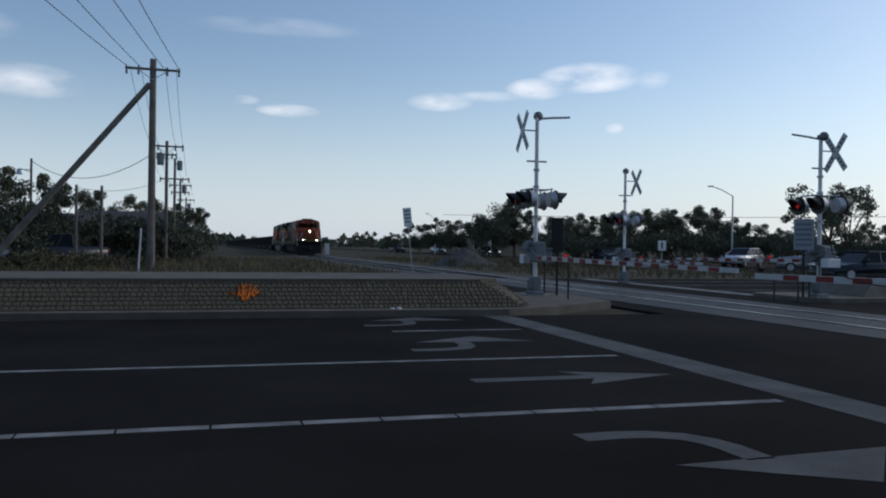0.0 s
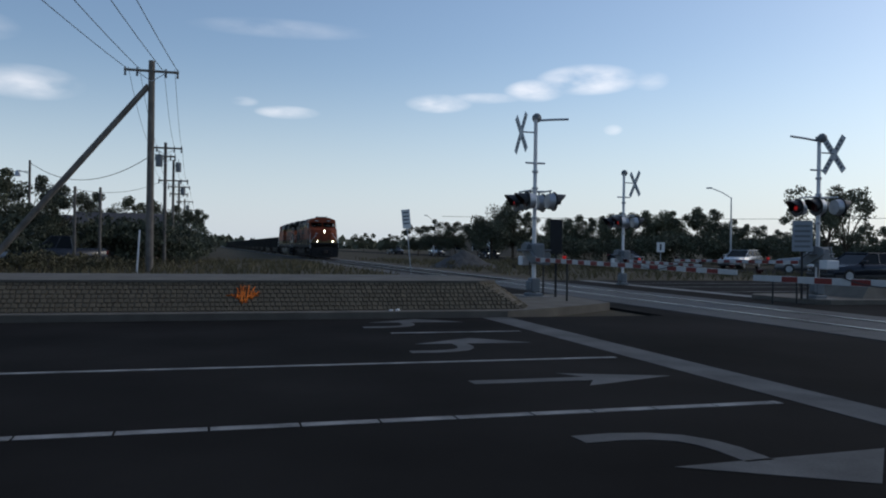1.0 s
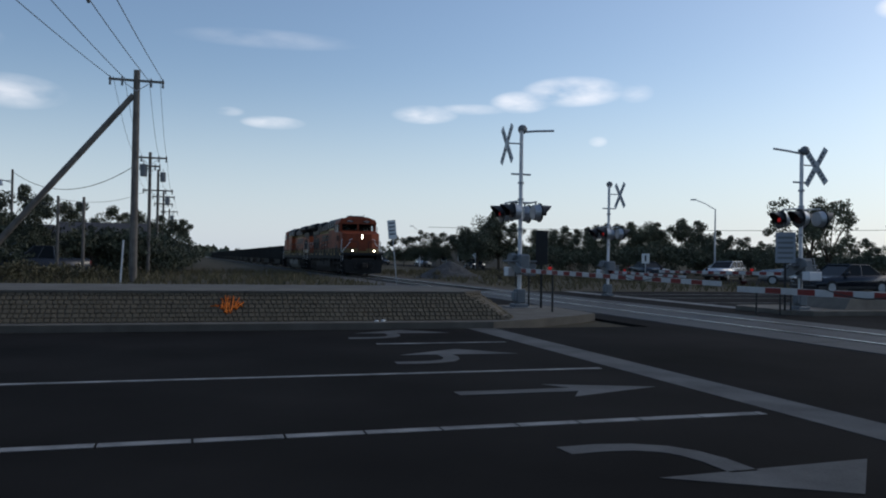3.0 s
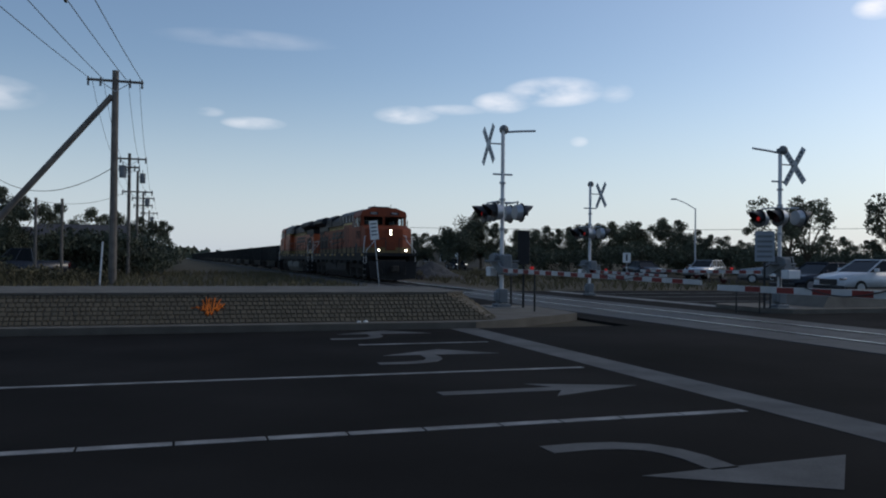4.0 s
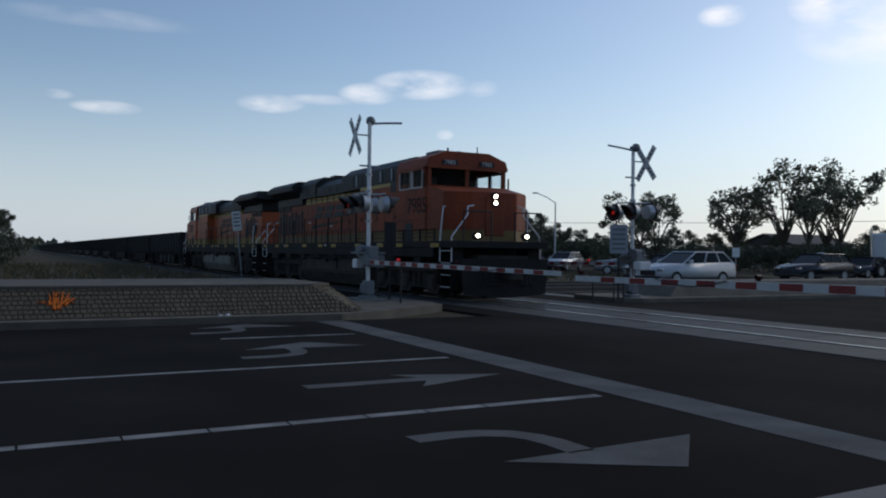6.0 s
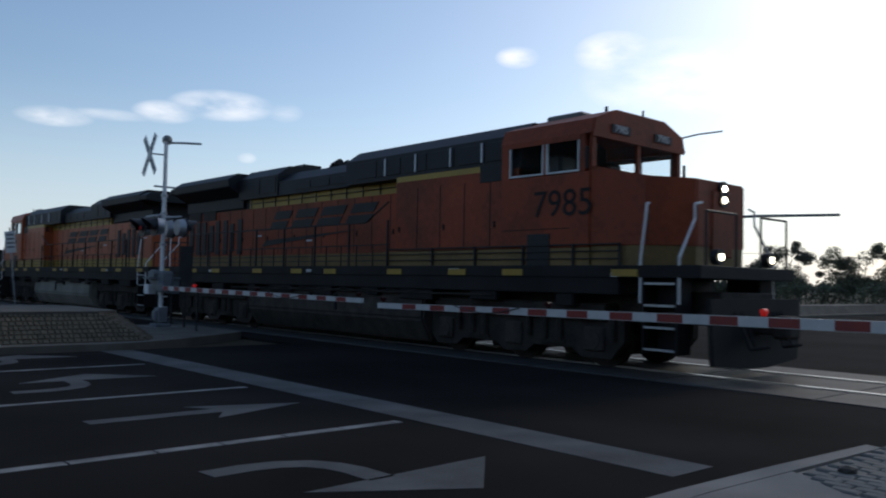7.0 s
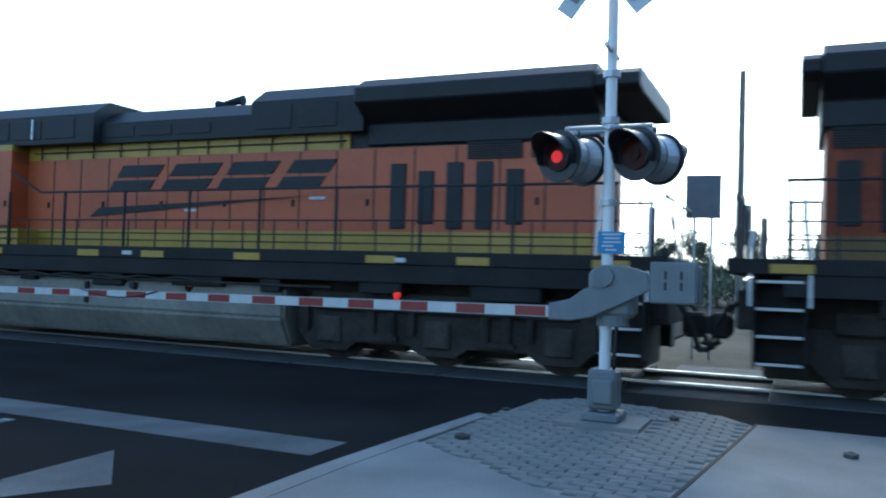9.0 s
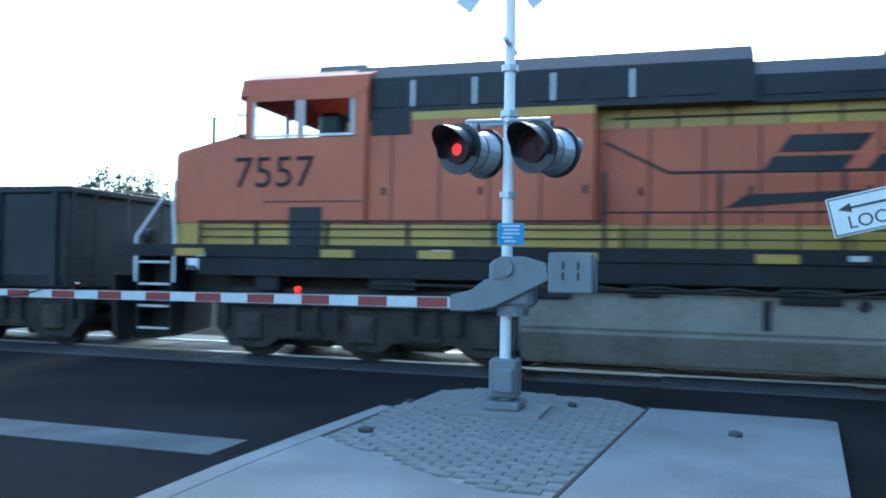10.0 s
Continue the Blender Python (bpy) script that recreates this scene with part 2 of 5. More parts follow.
    bmesh.ops.create_cone(bm, cap_ends=True, segments=n, radius1=r, radius2=r if r2 is None else r2, depth=d.length, matrix=m)


def path_rod(bm, pts, r, n=8):
    for a, b in zip(pts, pts[1:]):
        rod(bm, a, b, r, n=n)


def extrude(bm, profile, a, b, axis="y"):
    """A closed profile of (x, z) (axis y) or (y, z) (axis x), drawn from a to b."""
    def at(p, c):
        return (p[0], c, p[1]) if axis == "y" else (c, p[0], p[1])
    v0 = [bm.verts.new(at(p, a)) for p in profile]
    v1 = [bm.verts.new(at(p, b)) for p in profile]
    n = len(profile)
    for i in range(n):
        bm.faces.new((v0[i], v0[(i + 1) % n], v1[(i + 1) % n], v1[i]))
    bm.faces.new(v0[::-1]), bm.faces.new(v1)


def slab(bm, pts, z0, z1):
    v0 = [bm.verts.new((x, y, z0)) for x, y in pts]
    v1 = [bm.verts.new((x, y, z1)) for x, y in pts]
    n = len(pts)
    for i in range(n):
        bm.faces.new((v0[i], v0[(i + 1) % n], v1[(i + 1) % n], v1[i]))
    bm.faces.new(v0[::-1]), bm.faces.new(v1)


def to_mesh(name, bm, material):
    bmesh.ops.recalc_face_normals(bm, faces=bm.faces)
    me = bpy.data.meshes.new(name)
    bm.to_mesh(me)
    bm.free()
    me.materials.append(material)
    return me


def part(name, bm, material, parent=None, label="", smooth=False):
    me = to_mesh(name, bm, material)
    if smooth:
        for p in me.polygons:
            p.use_smooth = True
    ob = new(name, me)
    if parent is not None:
        ob.parent = parent
    return tagged(ob, label)


def made(fn, *a, **k):
    bm = bmesh.new()
    fn(bm, *a, **k)
    return bm


def setting(name, bm, material, label=""):
    return tagged(part(name, bm, material), label, kind="structure")


def thing(name, m, label, category, group=""):
    e = new(name)
    e.empty_display_size = 0.2
    e.matrix_basis = m
    return tagged(e, label, category, group)


def words(name, text, size, m, material, parent=None, depth=0.004, label=""):
    cu = bpy.data.curves.new(name, "FONT")
    cu.body, cu.size, cu.extrude = text, size, depth
    cu.align_x, cu.align_y = "CENTER", "CENTER"
    tmp = bpy.data.objects.new(name, cu)
    me = bpy.data.meshes.new_from_object(tmp)
    bpy.data.objects.remove(tmp)
    me.materials.clear()
    me.materials.append(material)
    ob = new(name, me)
    if parent is not None:
        ob.parent = parent
    ob.matrix_basis = m
    return tagged(ob, label)


# ---- ground, roads, railway ----
TRACK = 12.45          # middle of the track
bm = bmesh.new()
slab(bm, [(-2500, -2500), (2500, -2500), (2500, 2500), (-2500, 2500)], -0.6, -0.06)
setting("ground", bm, M_DIRT, "dry dusty ground with thin tan grass")

bm = bmesh.new()
slab(bm, [(-260, 2.9), (320, 2.9), (320, 15.65), (-260, 15.65)], -0.3, 0.0)
slab(bm, [(9.6, 15.65), (320, 15.65), (320, 21.5), (9.6, 21.5)], -0.3, 0.0)
slab(bm, [(-260, 21.5), (320, 21.5), (320, 34.0), (-260, 34.0)], -0.3, 0.0)
slab(bm, [(5.0, -2.3), (10.5, -2.3), (10.5, 2.9), (5.0, 2.9)], -0.3, 0.0)
setting("road", bm, M_ASPHALT, "dark worn asphalt road across the railway")
bm = bmesh.new()
slab(bm, [(36.5, 34.0), (46.0, 34.0), (46.0, 420), (36.5, 420)], -0.3, -0.03)
setting("side_road", bm, M_ASPHALT, "far asphalt street beside the railway")

PAINT_Z = (0.001, 0.005)
bm = bmesh.new()
for y, x0, w in ((6.45, -120, 0.13), (9.63, -120, 0.11), (13.0, 2.95, 0.11)):
    x = x0
    while x < 5.2:
        e = min(x + random.uniform(0.55, 0.72), 5.2) if y == 6.45 else 5.2
        slab(bm, [(x, y - w / 2), (e, y - w / 2), (e, y + w / 2), (x, y + w / 2)], *PAINT_Z)
        x = e + (0.02 if y == 6.45 else 1)
setting("lane_line", bm, M_PAINT, "worn white lane lines")
bm = bmesh.new()
slab(bm, [(5.36, 3.40), (5.92, 3.40), (6.0, 15.6), (5.42, 15.6)], *PAINT_Z)
setting("stop_line", bm, M_STOPLINE, "broad faded white stop line")
bm = bmesh.new()
for y in (24.6, 28.0, 31.0):
    slab(bm, [(17.2, y - 0.06), (120, y - 0.06), (120, y + 0.06), (17.2, y + 0.06)], *PAINT_Z)
slab(bm, [(16.3, 21.7), (16.9, 21.7), (16.9, 33.8), (16.3, 33.8)], *PAINT_Z)
setting("far_lane_line", bm, M_PAINT, "white lane lines on the far carriageway")


def turn_arrow(y, side):
    """A curved turn arrow; side -1 turns towards the eye, 1 away."""
    bm = bmesh.new()
    mid = [(2.68, 0.0), (3.0, -0.02), (3.25, 0.02), (3.45, 0.13), (3.56, 0.30), (3.61, 0.50), (3.62, 0.84)]
    w = 0.115
    left, right = [], []
    for i, (x, v) in enumerate(mid):
        p, q = mid[max(0, i - 1)], mid[min(len(mid) - 1, i + 1)]
        t = Vector((q[0] - p[0], q[1] - p[1])).normalized()
        left.append((x - t.y * w, y + side * (v + t.x * w)))
        right.append((x + t.y * w, y + side * (v - t.x * w)))
    for i in range(len(mid) - 1):
        slab(bm, [left[i], left[i + 1], right[i + 1], right[i]], *PAINT_Z)
    slab(bm, [(2.96, y + side * 0.84), (4.74, y + side * 0.75), (4.0, y + side * 1.48)], *PAINT_Z)
    return setting("road_arrow", bm, M_STOPLINE, "faded white turn arrow on the asphalt")


turn_arrow(5.5, -1), turn_arrow(10.62, 1), turn_arrow(14.0, 1)
bm = bmesh.new()
slab(bm, [(2.7, 7.98), (4.05, 7.98), (4.05, 8.2), (2.7, 8.2)], *PAINT_Z)
slab(bm, [(3.85, 7.66), (5.05, 8.08), (3.85, 8.5), (4.05, 8.2), (4.05, 7.98)], *PAINT_Z)
setting("road_arrow", bm, M_STOPLINE, "faded white straight arrow on the asphalt")

# railway
bm = bmesh.new()
slab(bm, [(TRACK - 2.6, -400), (TRACK + 2.6, -400), (TRACK + 2.6, 1.9), (TRACK - 2.6, 1.9)], -0.4, -0.045)
slab(bm, [(TRACK - 2.6, 34.0), (TRACK + 2.6, 34.0), (TRACK + 2.6, 900), (TRACK - 2.6, 900)], -0.4, -0.045)
setting("ballast_bed", bm, M_BALLAST, "grey crushed-stone railway ballast")
for s in (-1, 1):
    bm = bmesh.new()
    x = TRACK + s * 0.7525
    extrude(bm, [(x - 0.07, -0.10), (x + 0.07, -0.10), (x + 0.012, -0.06), (x + 0.037, 0.0), (x + 0.037, 0.035), (x - 0.037, 0.035), (x - 0.037, 0.0), (x - 0.012, -0.06)], -400, 900)
    setting("rail", bm, M_RAIL, "shiny worn steel rail")
tie_bm = made(box, -1.3, 1.3, -0.11, 0.11, -0.10, -0.038)
tie_mesh = to_mesh("tie", tie_bm, M_TIE)
tie_bed = setting("tie_row", made(box, TRACK - 1.3, TRACK + 1.3, 33.8, 33.9, -0.10, -0.04), M_TIE, "dark wooden railway ties")
for y in [-3.2 - 0.55 * i for i in range(40)] + [34.4 + 0.55 * i for i in range(120)]:
    o = new("tie", tie_mesh)
    o.parent = tie_bed
    o.matrix_basis = pose(TRACK, y, 0)
# concrete panels of the crossing, one by one
panel_bed = setting("crossing_bed", made(box, TRACK - 1.9, TRACK + 1.9, 2.2, 33.9, -0.3, -0.02), M_MORTAR, "bed under the crossing panels")
edges = (TRACK - 1.95, TRACK - 0.83, TRACK - 0.66, TRACK + 0.66, TRACK + 0.83, TRACK + 1.95)
panel_meshes = {}
for x0, x1 in ((edges[0], edges[1]), (edges[2], edges[3]), (edges[4], edges[5])):
    me = to_mesh("crossing_panel", made(box, x0, x1, 0.015, 2.425, -0.15, 0.016, bevel=0.012), M_PANEL)
    for i in range(13):
        o = new("crossing_panel", me)
        o.parent = panel_bed
        o.matrix_basis = pose(0, 2.2 + 2.44 * i, 0)
    for y in (-2.1,):
        o = new("crossing_panel", me)
        o.parent = panel_bed
        o.matrix_basis = pose(0, y, 0)

# ---- near pavement with its kerb ----
PZ = 0.06
bm = bmesh.new()
slab(bm, [(-260, 2.88), (5.0, 2.88), (6.1, 2.83), (7.58, 2.76), (7.62, 2.90), (6.1, 3.0), (4.9, 3.05), (-260, 3.05)], -0.2, PZ)
setting("kerb", bm, M_CONC, "low worn concrete kerb")
bm = bmesh.new()
slab(bm, [(-60, -30), (-60, 2.875), (5.0, 2.875), (6.05, 2.825), (5.0, 1.35), (4.85, 0.74), (5.5, -0.97), (5.5, -30)], -0.2, PZ - 0.003)
setting("pavement", bm, M_CONC, "pale concrete pavement beside the crossing")
bm = bmesh.new()
slab(bm, [(4.88, 0.73), (8.49, 0.34), (8.44, -1.24), (8.36, -1.35), (5.52, -0.97)], -0.2, PZ + 0.004)
setting("pavement_slab", bm, M_CONC, "smooth pale concrete pavement slab")
bm = bmesh.new()
slab(bm, [(6.07, 2.82), (7.6, 2.75), (8.85, 2.68), (9.2, 2.45), (9.22, 2.2), (9.0, 0.72), (8.5, 0.36), (4.9, 0.75), (5.02, 1.35)], -0.2, PZ - 0.022)
setting("brick_bed", bm, M_JOINT, "sandy bed under the paving bricks")

bm = bmesh.new()
slab(bm, [(8.52, 0.34), (8.53, 0.365), (4.9, 0.762), (4.89, 0.735)], 0.0, PZ + 0.007)
setting("pavement_joint", bm, M_TIE, "dark joint between bricks and slab")

# ---- median with its stone-faced mound ----
MED = [(-260, 15.66), (6.0, 15.66), (7.2, 16.3), (8.6, 17.2), (9.5, 17.9), (9.6, 19.0), (9.6, 21.2), (9.2, 21.5), (-260, 21.5)]
bm = bmesh.new()
slab(bm, MED, -0.2, 0.13)
setting("median", bm, M_KERB, "raised median with a concrete kerb")
FAR_MED = [(15.9, 18.6), (16.3, 18.2), (90, 18.2), (90, 21.4), (16.3, 21.4), (15.9, 21.0)]
bm = bmesh.new()
slab(bm, FAR_MED, -0.2, 0.13)
setting("median_far", bm, M_KERB, "raised concrete median beyond the tracks")
M_BASE = [(-120, 16.12), (6.55, 16.12), (6.95, 16.9), (6.95, 20.4), (6.5, 21.2), (-120, 21.2)]
M_TOP = [(-120, 16.85), (5.75, 16.85), (6.2, 17.2), (6.2, 20.0), (5.7, 20.4), (-120, 20.4)]
bm = bmesh.new()
vb = [bm.verts.new((x, y, 0.12)) for x, y in M_BASE]
vt = [bm.verts.new((x, y, 0.66)) for x, y in M_TOP]
for i in range(6):
    bm.faces.new((vb[i], vb[(i + 1) % 6], vt[(i + 1) % 6], vt[i]))
bm.faces.new(vt)
mound = setting("median_mound", bm, M_MORTAR, "median mound faced with tan stones")
bm = bmesh.new()
slab(bm, [(-120, 16.78), (5.75, 16.78), (6.25, 17.15), (6.25, 20.0), (5.7, 20.45), (-120, 20.45)], 0.655, 0.70)
setting("mound_cap", bm, M_KERB, "smooth concrete cap on the mound")

bm = bmesh.new()
vb = [bm.verts.new((x, y, 0.12)) for x, y in ((17.8, 18.7), (85, 18.7), (85, 21.2), (17.8, 21.2))]
vt = [bm.verts.new((x, y, 0.58)) for x, y in ((18.4, 19.0), (85, 19.0), (85, 20.8), (18.4, 20.8))]
for i in range(4):
    bm.faces.new((vb[i], vb[(i + 1) % 4], vt[(i + 1) % 4], vt[i]))
bm.faces.new(vt)
setting("median_mound_far", bm, M_KERB, "low tan mound on the far median")

# plain unseen walls, added behind the eye and up the road to cut sky light
bm = bmesh.new()
box(bm, -90, 9.0, -7.6, -7.2, -0.1, 9.5)
setting("wall_south", bm, M_WALLF, "plain tan wall added unseen behind the pavement to block sky light")
bm = bmesh.new()
box(bm, -34.4, -34.0, 36.0, 130.0, -0.1, 9.0)
setting("wall_west", bm, M_WALLF, "plain tan wall added unseen up the road to block sky light")

# ---- locomotives ----
NOSE_Y = [(0.0, 102.2), (1.0, 88.0), (2.5, 67.2), (4.5, 40.1), (5.5, 26.8), (6.2, 17.65), (7.3, 3.1), (8.0, -5.8), (8.5, -12.2), (9.0, -18.65), (9.5, -24.85), (10.0, -31.5)]
LOCO_GAP = 39.7        # from nose to nose of the two back-to-back engines


def bogie(parent, y0, wheels=3, pitch=1.95, radius=0.53, wide=1.05):
    """A bogie whose first axle stands at y0, with its frame under the wheels' journals."""
    length = pitch * (wheels - 1)
    frame_ob = part("bolster", made(box, -wide, wide, y0 + length / 2 - 0.3, y0 + length / 2 + 0.3, 0.62, 1.0, 0.03), M_TRUCK, parent)
    for s in (-1, 1):
        bm = bmesh.new()
        x = s * wide
        prof = [(y0 - 0.62, 0.50), (y0 - 0.35, 0.18), (y0 + 0.3, 0.18), (y0 + 0.5, 0.33)]
        for k in range(1, wheels):
            c = y0 + pitch * k
            prof += [(c - 0.5, 0.33), (c - 0.3, 0.18), (c + 0.3, 0.18)]
            prof += [(c + 0.5, 0.33)] if k < wheels - 1 else []
        prof += [(y0 + length + 0.62, 0.50), (y0 + length + 0.62, 0.92), (y0 - 0.62, 0.92)]
        extrude(bm, prof, x - 0.09, x + 0.09, "x")
        box(bm, x - 0.2, x + 0.2, y0 - 0.3, y0 + length + 0.3, 0.85, 1.16, 0.03)
        for k in range(wheels):
            rod(bm, (x + s * 0.14, y0 + pitch * k - 0.42, 0.5), (x + s * 0.14, y0 + pitch * k - 0.42, 1.02), 0.06, n=8)
        for k in range(wheels - 1):
            c = y0 + pitch * (k + 0.5)
            for o in (-0.18, 0.18):
                rod(bm, (x + s * 0.1, c + o, 0.45), (x + s * 0.1, c + o, 0.86), 0.085, n=8)
            box(bm, x - 0.02 + s * 0.1, x + 0.06 + s * 0.1, c - 0.3, c + 0.3, 0.38, 0.46)
        part("bogie_side", bm, M_TRUCK, frame_ob)
    for k in range(wheels):
        bm = bmesh.new()
        c = y0 + pitch * k
        for s in (-1, 1):
            rod(bm, (s * 0.69, c, radius), (s * 0.83, c, radius), radius, n=24)
            rod(bm, (s * 0.83, c, radius), (s * 0.85, c, radius), radius * 0.45, n=16)
        rod(bm, (-1.0, c, radius), (1.0, c, radius), 0.09, n=10)
        part("wheelset", bm, M_TRUCK, frame_ob)
        for s in (-1, 1):
            bm = bmesh.new()
            rod(bm, (s * (wide + 0.05), c, 0.50), (s * (wide + 0.17), c, 0.50), 0.16, n=14)
            box(bm, min(s * (wide + 0.09), s * (wide + 0.15)), max(s * (wide + 0.09), s * (wide + 0.15)), c - 0.22, c + 0.22, 0.30, 0.74, 0.03)
            part("axle_box", bm, M_AXLE, frame_ob)
        part("traction_motor", made(box, -0.62, 0.62, c + 0.1, c + pitch * 0.6, 0.17, 0.85, 0.04), M_TRUCK, frame_ob)


def locomotive(m, label, number, lit):
    """Nose at y = 0, body behind it along +y, wheels on z = 0."""
    e = thing("locomotive", m, label, "locomotive", "engines of the train")
    # the lead engine takes the paint copies with grime and shade in them
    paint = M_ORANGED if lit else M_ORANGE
    tail = 19.25 if lit else 19.65
    # underframe
    bm = bmesh.new()
    box(bm, -1.52, 1.52, -0.55, 20.1, 1.62, 1.83, 0.01)
    box(bm, -1.50, 1.50, 1.0, 19.4, 1.33, 1.62, 0.01)
    sill = part("underframe", bm, M_SILL, e, "dusty dark side sill")
    for k in range(10):
        for s in (-1, 1):
            y = 0.6 + 2.05 * k + (0.5 if k % 3 == 1 else 0)
            bm = made(box, s * 1.525 - 0.008, s * 1.525 + 0.008, y, y + 0.52, 1.64, 1.76)
            part("reflector", bm, M_YELLOW, sill, "yellow reflective strip")
    part("centre_sill", made(box, -0.85, 0.85, -0.5, 20.0, 0.85, 1.4, 0.02), M_TRUCK, sill)
    for k in range(9):
        for s in (-1, 1):
            y = 2.0 + 1.9 * k
            part("equipment_box", made(box, min(s * 1.2, s * 1.46), max(s * 1.2, s * 1.46), y, y + 0.4 + 0.35 * (k % 3), 1.1 + 0.05 * (k % 2), 1.34, 0.02), M_SILL, sill)
    for s in (-1, 1):
        bm = bmesh.new()
        rod(bm, (s * 1.47, 4, 1.25), (s * 1.47, 14.8, 1.22), 0.022, n=6)
        part("brake_pipe", bm, M_TRUCK, sill)
    # nose: a wedge with chamfered corners
    bm = bmesh.new()
    pts = [(-1.42, 1.7), (-1.42, 0.5), (-0.75, 0.0), (0.75, 0.0), (1.42, 0.5), (1.42, 1.7)]
    lo = [bm.verts.new((x, y, 2.15)) for x, y in pts]
    hi = [bm.verts.new((x, y, 3.32 if y < 0.2 else (3.34 if y < 1 else 3.62))) for x, y in pts]
    for i in range(6):
        bm.faces.new((lo[i], lo[(i + 1) % 6], hi[(i + 1) % 6], hi[i]))
    bm.faces.new(lo[::-1])
    bm.faces.new((hi[1], hi[2], hi[3], hi[4])), bm.faces.new((hi[0], hi[1], hi[4], hi[5]))
    bmesh.ops.bevel(bm, geom=bm.edges[:], offset=0.03, segments=2, affect="EDGES")
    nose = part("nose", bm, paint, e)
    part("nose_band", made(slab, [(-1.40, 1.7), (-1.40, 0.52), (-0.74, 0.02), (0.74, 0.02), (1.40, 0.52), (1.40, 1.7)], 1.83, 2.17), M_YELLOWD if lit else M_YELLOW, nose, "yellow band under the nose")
    part("nose_door", made(box, -0.32, 0.32, -0.03, 0.03, 2.0, 3.15, 0.02), paint, nose)
    # cab: lower walls, pillars, roof, panes
    bm = bmesh.new()
    box(bm, -1.45, 1.45, 1.3, 3.45, 2.15, 3.52, 0.02)
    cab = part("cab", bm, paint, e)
    cab.matrix_basis = pose(0, 0.36, 0)
    bm = bmesh.new()
    box(bm, -1.44, 1.44, 1.3, 7.2, 1.83, 2.15)
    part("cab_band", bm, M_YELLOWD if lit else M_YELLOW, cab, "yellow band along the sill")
    for s in (-1, 1):
        for y, w in ((3.25, 0.2), (2.32, 0.06), (1.42, 0.11)):
            part("window_pillar", made(box, min(s * 1.36, s * 1.45), max(s * 1.36, s * 1.45), y, y + w, 3.5, 4.22), paint, cab)
    for x0, x1, y in ((-0.05, 0.05, 1.32), (-1.36, -0.9, 3.38), (0.9, 1.36, 3.38), (-0.5, 0.5, 3.38), (-1.36, -1.25, 1.32), (1.25, 1.36, 1.32)):
        part("window_pillar", made(box, x0, x1, y, y + 0.07, 3.5, 4.22), paint, cab)
    bm = bmesh.new()
    extrude(bm, [(-1.46, 4.2), (-1.36, 4.48), (-0.74, 4.72), (0.74, 4.72), (1.36, 4.48), (1.46, 4.2), (1.38, 4.2), (1.30, 4.44), (0.72, 4.66), (-0.72, 4.66), (-1.30, 4.44), (-1.38, 4.2)], 1.28, 3.46)
    roof = part("cab_roof", bm, paint, cab, "dusty orange cab roof")
    for s in (-1, 1):
        bm = made(box, min(s * 1.456, s * 1.47), max(s * 1.456, s * 1.47), 1.5, 3.3, 4.10, 4.2)
        part("window_shade", bm, paint, cab)
        for y0, y1 in ((1.54, 2.32), (2.38, 3.24)):
            part("side_window", made(box, s * 1.41 - 0.005, s * 1.41 + 0.005, y0, y1, 3.53, 4.16), M_GLASS, cab).visible_shadow = False
            bm = bmesh.new()
            for z in (3.53, 4.14):
                box(bm, s * 1.43 - 0.025, s * 1.43 + 0.025, y0, y1, z, z + 0.035)
            for y in (y0, y1 - 0.035):
                box(bm, s * 1.43 - 0.025, s * 1.43 + 0.025, y, y + 0.035, 3.53, 4.17)
            part("window_frame", bm, M_ALU, cab)
        bm = made(box, min(s * 0.08, s * 1.3), max(s * 0.08, s * 1.3), 1.34, 1.352, 3.66, 4.14)
        part("windshield", bm, M_GLASS, cab, "front window").visible_shadow = False
    bm = bmesh.new()
    extrude(bm, [(-1.42, 4.15), (1.42, 4.15), (1.35, 4.47), (0.73, 4.71), (-0.73, 4.71), (-1.35, 4.47)], 1.262, 1.30)
    part("roof_front", bm, paint, roof)
    part("seat", made(box, -0.95, -0.5, 2.4, 2.8, 3.4, 4.0, 0.06), M_BLACK, cab)
    part("seat", made(box, 0.5, 0.95, 2.4, 2.8, 3.4, 4.0, 0.06), M_BLACK, cab)
    part("roof_unit", made(box, -0.6, 0.6, 2.2, 3.1, 4.70, 4.86, 0.04), M_ROOF, roof)
    for x, y, z, r in ((0.5, 1.6, 4.85, 0.02), (-0.5, 1.7, 4.78, 0.03), (0.0, 1.9, 4.72, 0.05)):
        part("aerial", made(rod, (x, y, 4.66), (x, y, z + 0.1), r), M_BLACK, roof)
    for s in (-1, 1):
        board = part("number_board", made(box, s * 0.65 - 0.27, s * 0.65 + 0.27, 1.235, 1.26, 4.27, 4.43), M_LBLACK, roof)
        words("board_number", number, 0.19, Matrix.Translation((s * 0.65, 1.232, 4.35)) @ Euler((radians(90), 0, 0)).to_matrix().to_4x4(), M_WHITEF, board)
        # thin black sheet on the wall paints the shade of a recess
        part("cab_step_door", made(box, s * 1.455 - 0.008, s * 1.455 + 0.008, 2.2, 2.75, 1.80, 2.42), M_LBLACK, cab, "flat black sheet for the shaded recess under the cab")
    for s in (-1, 1):
        # recess behind the cab is only a black sheet, its shade given as colour
        recess = part("intake_recess", made(box, s * 1.362 - 0.012, s * 1.362 + 0.012, 3.86, 4.5, 3.52, 3.86, 0.006), M_LBLACK, cab, "flat black sheet for the shaded recess behind the cab")
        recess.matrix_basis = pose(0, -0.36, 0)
        part("cab_seam", made(box, s * 1.452 - 0.006, s * 1.452 + 0.006, 1.75, 3.4, 2.50, 2.515), M_SILL, cab)
